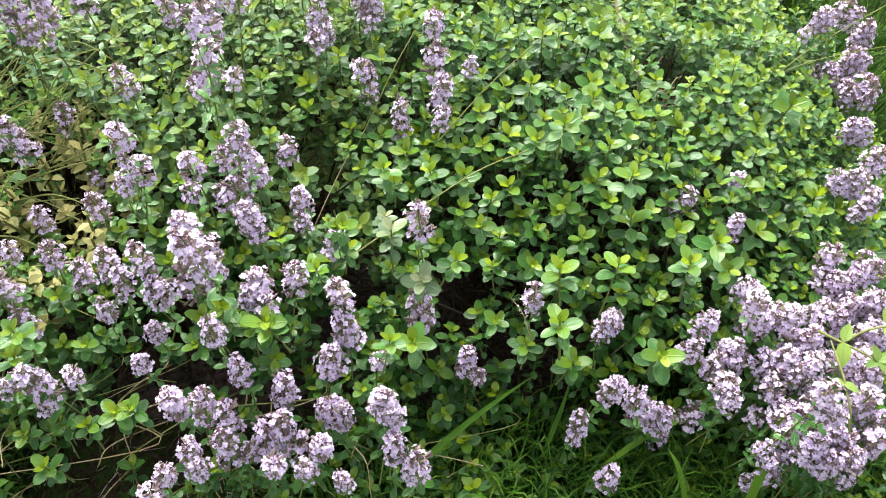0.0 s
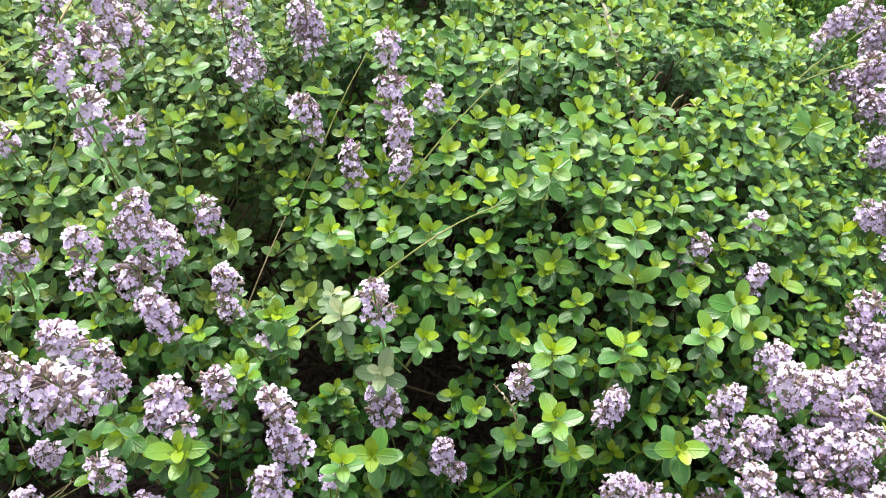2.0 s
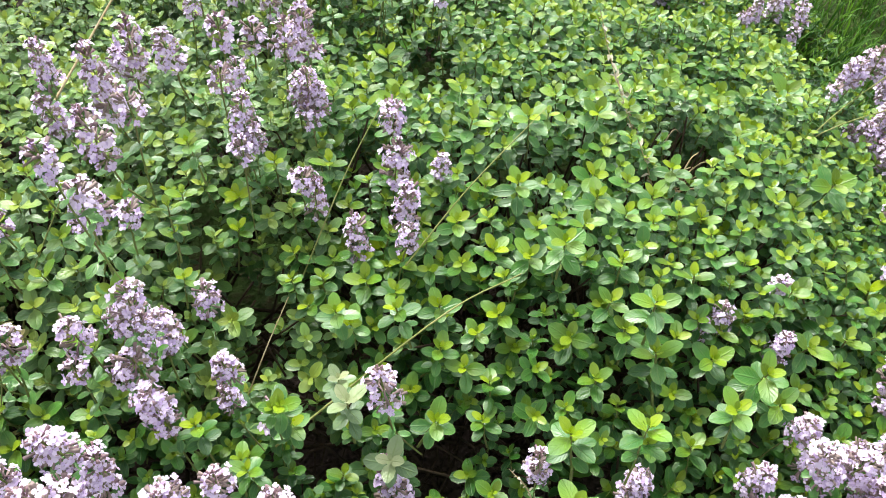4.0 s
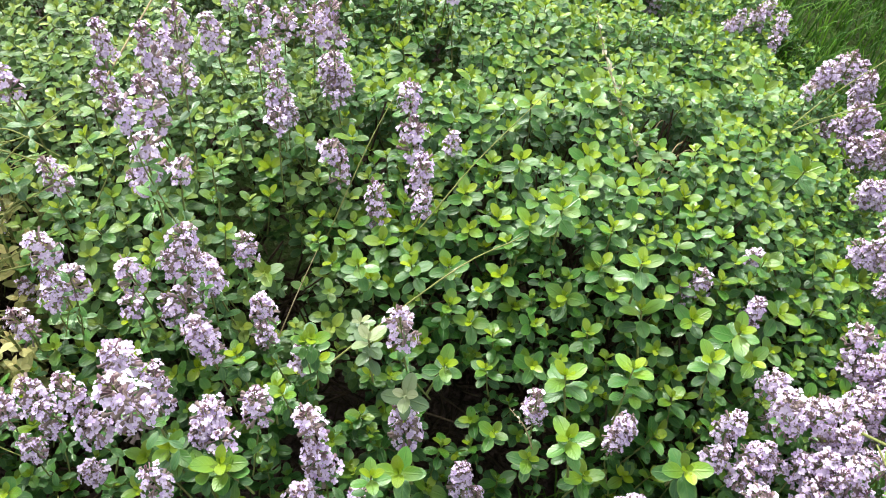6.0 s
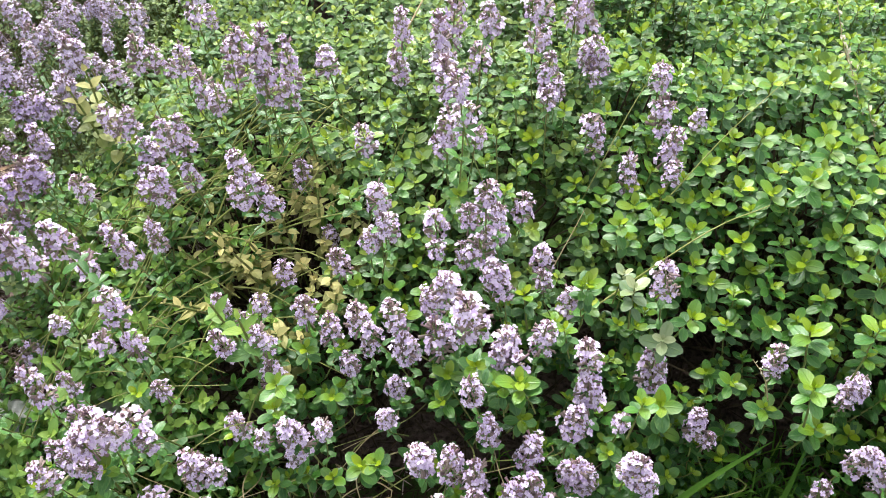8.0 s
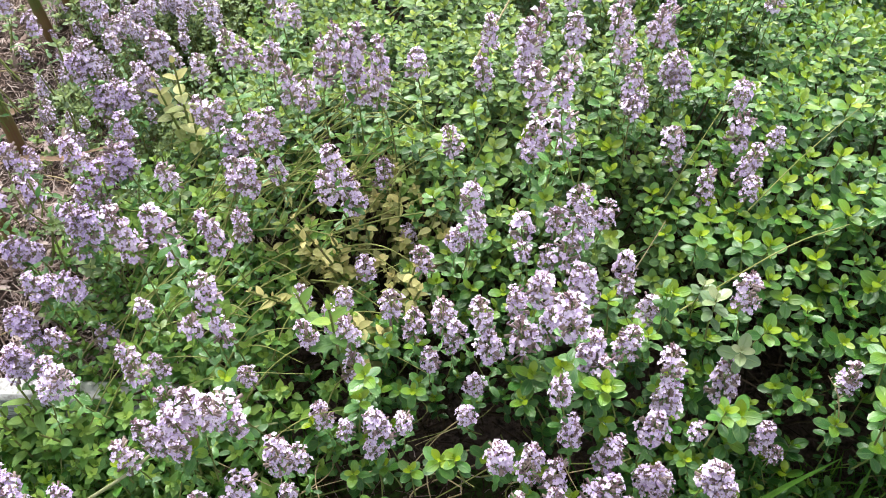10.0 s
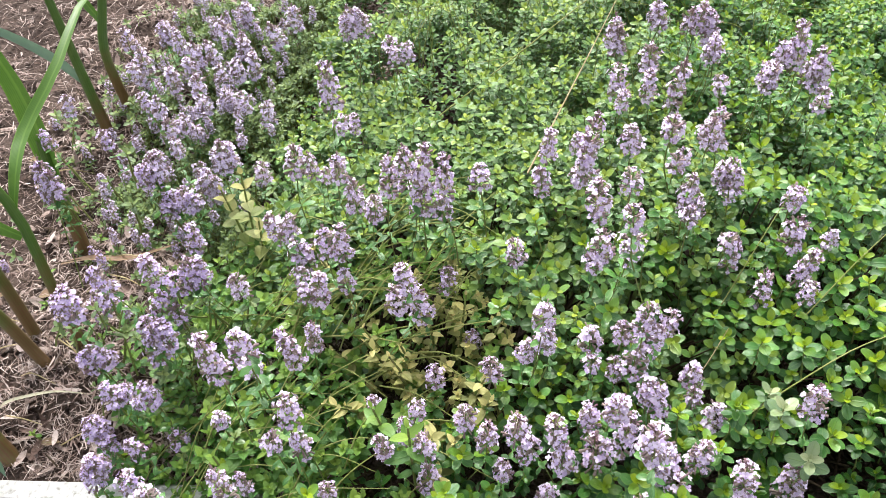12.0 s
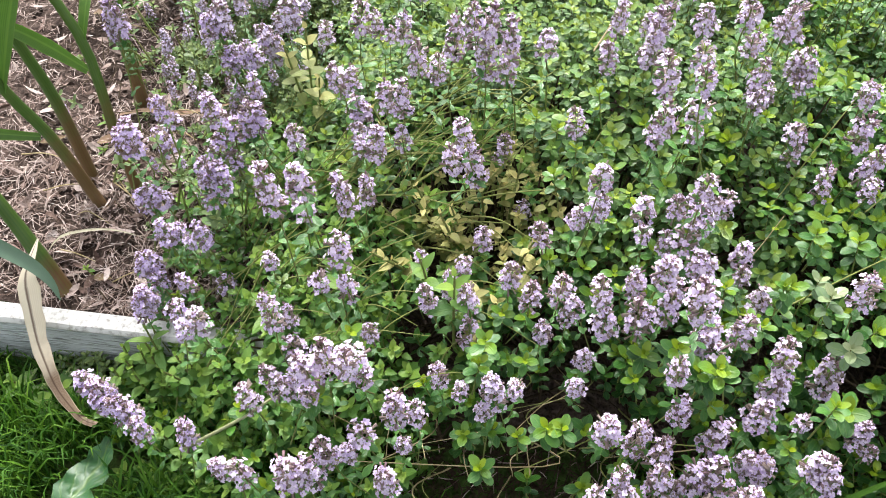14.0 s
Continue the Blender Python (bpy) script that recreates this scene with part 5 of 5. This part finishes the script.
stalk([(-0.38, 0.21, 0.2), (-0.33, 0.222, 0.222), (-0.275, 0.232, 0.215)], 0.0007, PALE_STALK, GREEN_STALK)
stalk([(-0.30, 0.185, 0.2), (-0.27, 0.198, 0.222), (-0.24, 0.212, 0.215)], 0.0007, PALE_STALK, GREEN_STALK)
stalk([(-0.45, 0.148, 0.13), (-0.405, 0.171, 0.155), (-0.374, 0.194, 0.165), (-0.31, 0.225, 0.15)], 0.0026, RUNNER, "pale thyme runner trailing towards the lawn")
stalk([(-0.3, 0.62, 0.2), (-0.17, 0.75, 0.24), (-0.08, 0.85, 0.26)], 0.0015, PALE_STALK, GREEN_STALK)
stalk([(-0.2, 0.5, 0.25), (-0.16, 0.6, 0.28), (-0.13, 0.68, 0.3)], 0.0014, TAN_STALK, DRY_STALK)
for k in range(60):
    x, y = rng.uniform(-0.38, 0.1), rng.uniform(0.66, 0.95)
    z = canopy(x, y)
    stalk([(x, y, z - 0.05), (x + rng.gauss(0, 0.015), y + rng.gauss(0, 0.02), z + 0.02), (x + rng.gauss(0, 0.03), y + rng.gauss(0, 0.03), z + rng.uniform(0.03, 0.09))], 0.0009, PALE_STALK, GREEN_STALK)
for k in range(110):
    x, y, turn, reach = rng.uniform(-0.48, -0.24), rng.uniform(0.24, 0.5), rng.uniform(-0.5, 1.2), rng.uniform(0.02, 0.05)
    dx, dy = math.cos(turn) * reach, math.sin(turn) * reach
    stalk([(x - dx, y - dy, canopy(x - dx, y - dy) - 0.012), (x, y, canopy(x, y) + rng.uniform(-0.002, 0.008)), (x + dx, y + dy, canopy(x + dx, y + dy) + rng.uniform(-0.01, 0.012))], rng.uniform(0.0009, 0.0015), PALE_STALK, GREEN_STALK)
for k in range(64):
    x, y = rng.uniform(-0.36, 0.06), rng.uniform(0.16, 0.26)
    z = canopy(x, y) - 0.03
    stalk([(x, y + 0.02, z - 0.03), (x + rng.gauss(0, 0.02), y - 0.015, z), (x + rng.gauss(0, 0.045), y - 0.04, z + rng.uniform(-0.03, 0.03))], rng.uniform(0.0007, 0.0013), TAN_STALK if k % 2 else PALE_STALK, DRY_STALK if k % 2 else GREEN_STALK)


def long_blade(points, wide, label):
    s = Soup()
    s.add(strip(curve(points, 12), [wide * min(1, 0.5 + i * 0.15) * (1 - (i / 11) ** 3 * 0.92) for i in range(12)], 0, 0.75, 0.35))
    tagged(new("long_grass", s.mesh("long_grass", (GRASS,))), label, "grass", "long blades of grass")


LONG = "long broad blade of grass leaning over the thyme's edge"
long_blade([(-0.02, 0.195, 0.035), (0.018, 0.218, 0.07), (0.049, 0.236, 0.095), (0.086, 0.252, 0.128)], 0.0055, LONG)
long_blade([(0.244, 0.168, 0.03), (0.248, 0.178, 0.065), (0.25, 0.197, 0.112), (0.259, 0.219, 0.13), (0.265, 0.231, 0.12)], 0.008, LONG)
long_blade([(0.21, 0.175, 0.03), (0.205, 0.186, 0.055), (0.196, 0.2, 0.08), (0.187, 0.212, 0.09)], 0.0055, LONG)
long_blade([(0.285, 0.2, 0.08), (0.286, 0.212, 0.152), (0.289, 0.234, 0.158)], 0.005, LONG)
long_blade([(0.219, 0.18, 0.03), (0.215, 0.2, 0.035), (0.211, 0.236, 0.035)], 0.005, LONG)
long_blade([(0.14, 0.21, 0.03), (0.19, 0.235, 0.07), (0.25, 0.255, 0.085), (0.29, 0.265, 0.07)], 0.006, LONG)
long_blade([(0.1, 0.22, 0.03), (0.112, 0.245, 0.07), (0.118, 0.262, 0.1)], 0.004, LONG)


def trailing_sprig():
    """A soft weed that climbs out of the grass and lies over the lilac mat."""
    r = random.Random(61)
    root = thing("trailing_weed", (0.296, 0.19, 0.03), "pale green weed sprig with rounded leaves lying over the lilac flowers", "weed", "weeds among the thyme")
    for pts in ([(0.296, 0.19, 0.03), (0.293, 0.2, 0.145), (0.287, 0.224, 0.174), (0.284, 0.257, 0.178)], [(0.278, 0.265, 0.177), (0.291, 0.255, 0.179), (0.308, 0.245, 0.178), (0.319, 0.236, 0.175)], [(0.291, 0.255, 0.179), (0.308, 0.263, 0.182), (0.33, 0.27, 0.178)]):
        s = Soup()
        s.add(tube(curve(pts, 9), list(np.linspace(0.0011, 0.0007, 9)), 5))
        part("stem", s.mesh("stem", (PALE_STALK,)), root, inside(root, Matrix()))
    for x, y, z, turn, lift, long in ((0.291, 0.256, 0.18, 60, 25, 0.014), (0.291, 0.255, 0.18, -98, -12, 0.018), (0.286, 0.228, 0.175, 190, 15, 0.01), (0.286, 0.227, 0.175, -40, 10, 0.011), (0.313, 0.242, 0.178, 20, 25, 0.013),
                                      (0.313, 0.242, 0.178, 110, 30, 0.012), (0.313, 0.242, 0.178, 200, 10, 0.011), (0.313, 0.242, 0.178, -70, 10, 0.013), (0.329, 0.27, 0.178, 100, 30, 0.013), (0.329, 0.27, 0.178, -10, 20, 0.013), (0.329, 0.27, 0.178, -120, 15, 0.012)):
        s = Soup()
        s.add(bent_leaf(long, long * 0.62, 0.85, 0.25, r.uniform(0.05, 0.3), True, True), facing(turn, lift, (x, y, z), 1.0, r.uniform(-15, 15)))
        part("leaf", s.mesh("leaf", (LEAF_WEED,)), root, inside(root, Matrix()))


trailing_sprig()


def ragged_leaf():
    """A broad dock-like leaf with a torn wavy edge lying in the grass."""
    r = random.Random(8)
    v, f, a = [], [], []
    for i in range(13):
        u = i / 12
        half = 0.017 * math.sin(math.pi * min(1, u * 0.86 + 0.12)) ** 0.8
        for j in range(-3, 4):
            e = half * (1 + (0.24 * math.sin(i * 2.3 + j) + r.uniform(-0.14, 0.14)) * (abs(j) == 3))
            v.append((e * j / 3, 0.085 * u, 0.008 * math.sin(u * 6) + 0.006 * abs(j) / 3 + 0.003 * math.sin(i * 1.9 + j)))
            a.append((j / 3, u, 0.3))
    for i in range(12):
        for j in range(6):
            q = i * 7 + j
            f += [(q, q + 1, q + 8), (q, q + 8, q + 7)]
    s = Soup()
    s.add((np.array(v), np.array(f), np.array(a, float), np.zeros(len(f), int)))
    ob = new("broad_leaf", s.mesh("broad_leaf", (LEAF_DOCK,)))
    ob.matrix_basis = Matrix.Translation((-0.558, 0.083, 0.05)) @ pose(0, 0, 0, 8, 4, -7)
    tagged(ob, "broad ragged green leaf lying on the lawn", "leaf")


ragged_leaf()


def dry_scraps():
    """Curled brown leaves on the mulch, each by itself."""
    r = random.Random(17)
    for x, y, long, wide in ((-0.6, 0.292, 0.02, 0.008), (-0.66, 0.44, 0.03, 0.012), (-0.7, 0.56, 0.035, 0.014), (-0.6, 0.72, 0.03, 0.014), (-0.72, 0.43, 0.03, 0.01), (-0.75, 0.62, 0.04, 0.013)):
        s = Soup()
        s.add(bent_leaf(long, wide, 0.2, 0.6, -0.2, True, True), Matrix.Translation((-long / 2, 0, 0)))
        ob = new("dead_leaf", s.mesh("dead_leaf", (BROWN_LEAF,)))
        ob.matrix_basis = Matrix.Translation((x, y, bed_height(x, y) + 0.006)) @ pose(0, 0, 0, 0, 0, r.uniform(-30, 30))
        tagged(ob, "curled dry brown leaf on the mulch", "dead leaf", "dead leaves")


BROWN_LEAF = leaf_material("brown_dead_leaf", (0.2, 0.12, 0.07), (0.3, 0.19, 0.11), (0.4, 0.28, 0.17), 0.3, 0.6, 0.15, 0.3)
dry_scraps()


def dead_grass(points, wide, material=None, label="pale dead grass leaf arching over the mulch"):
    s = Soup()
    s.add(strip(curve(points, 12), [wide * min(1, 0.4 + i * 0.2) * (1 - (i / 11) ** 2 * 0.9) for i in range(12)], 0, 0.3, 0.4))
    tagged(new("dead_grass", s.mesh("dead_grass", (material or DRY_GRASS,))), label, "dead leaf", "dead grass leaves")


dead_grass([(-0.668, 0.303, 0.1), (-0.646, 0.313, 0.125), (-0.617, 0.317, 0.138), (-0.596, 0.327, 0.132), (-0.577, 0.337, 0.112)], 0.0042)
for k in range(16):
    x, y, a, long = -0.56 - abs(rng.gauss(0, 0.09)), rng.uniform(0.29, 0.66), rng.uniform(-0.9, 0.6), rng.uniform(0.03, 0.075)
    dx, dy = math.cos(a) * long / 2, math.sin(a) * long / 2
    stalk([(x - dx, y - dy, bed_height(x - dx, y - dy) + 0.006), (x, y, bed_height(x, y) + 0.012), (x + dx, y + dy, bed_height(x + dx, y + dy) + 0.005)], 0.0013, TAN_STALK, "thin dry stalk lying on the straw mulch")
dead_grass([(-0.675, 0.482, 0.112), (-0.64, 0.484, 0.122), (-0.601, 0.484, 0.124), (-0.57, 0.489, 0.132), (-0.535, 0.499, 0.14)], 0.0075, BROWN_LEAF, "long rust-brown dead leaf lying across the mulch")
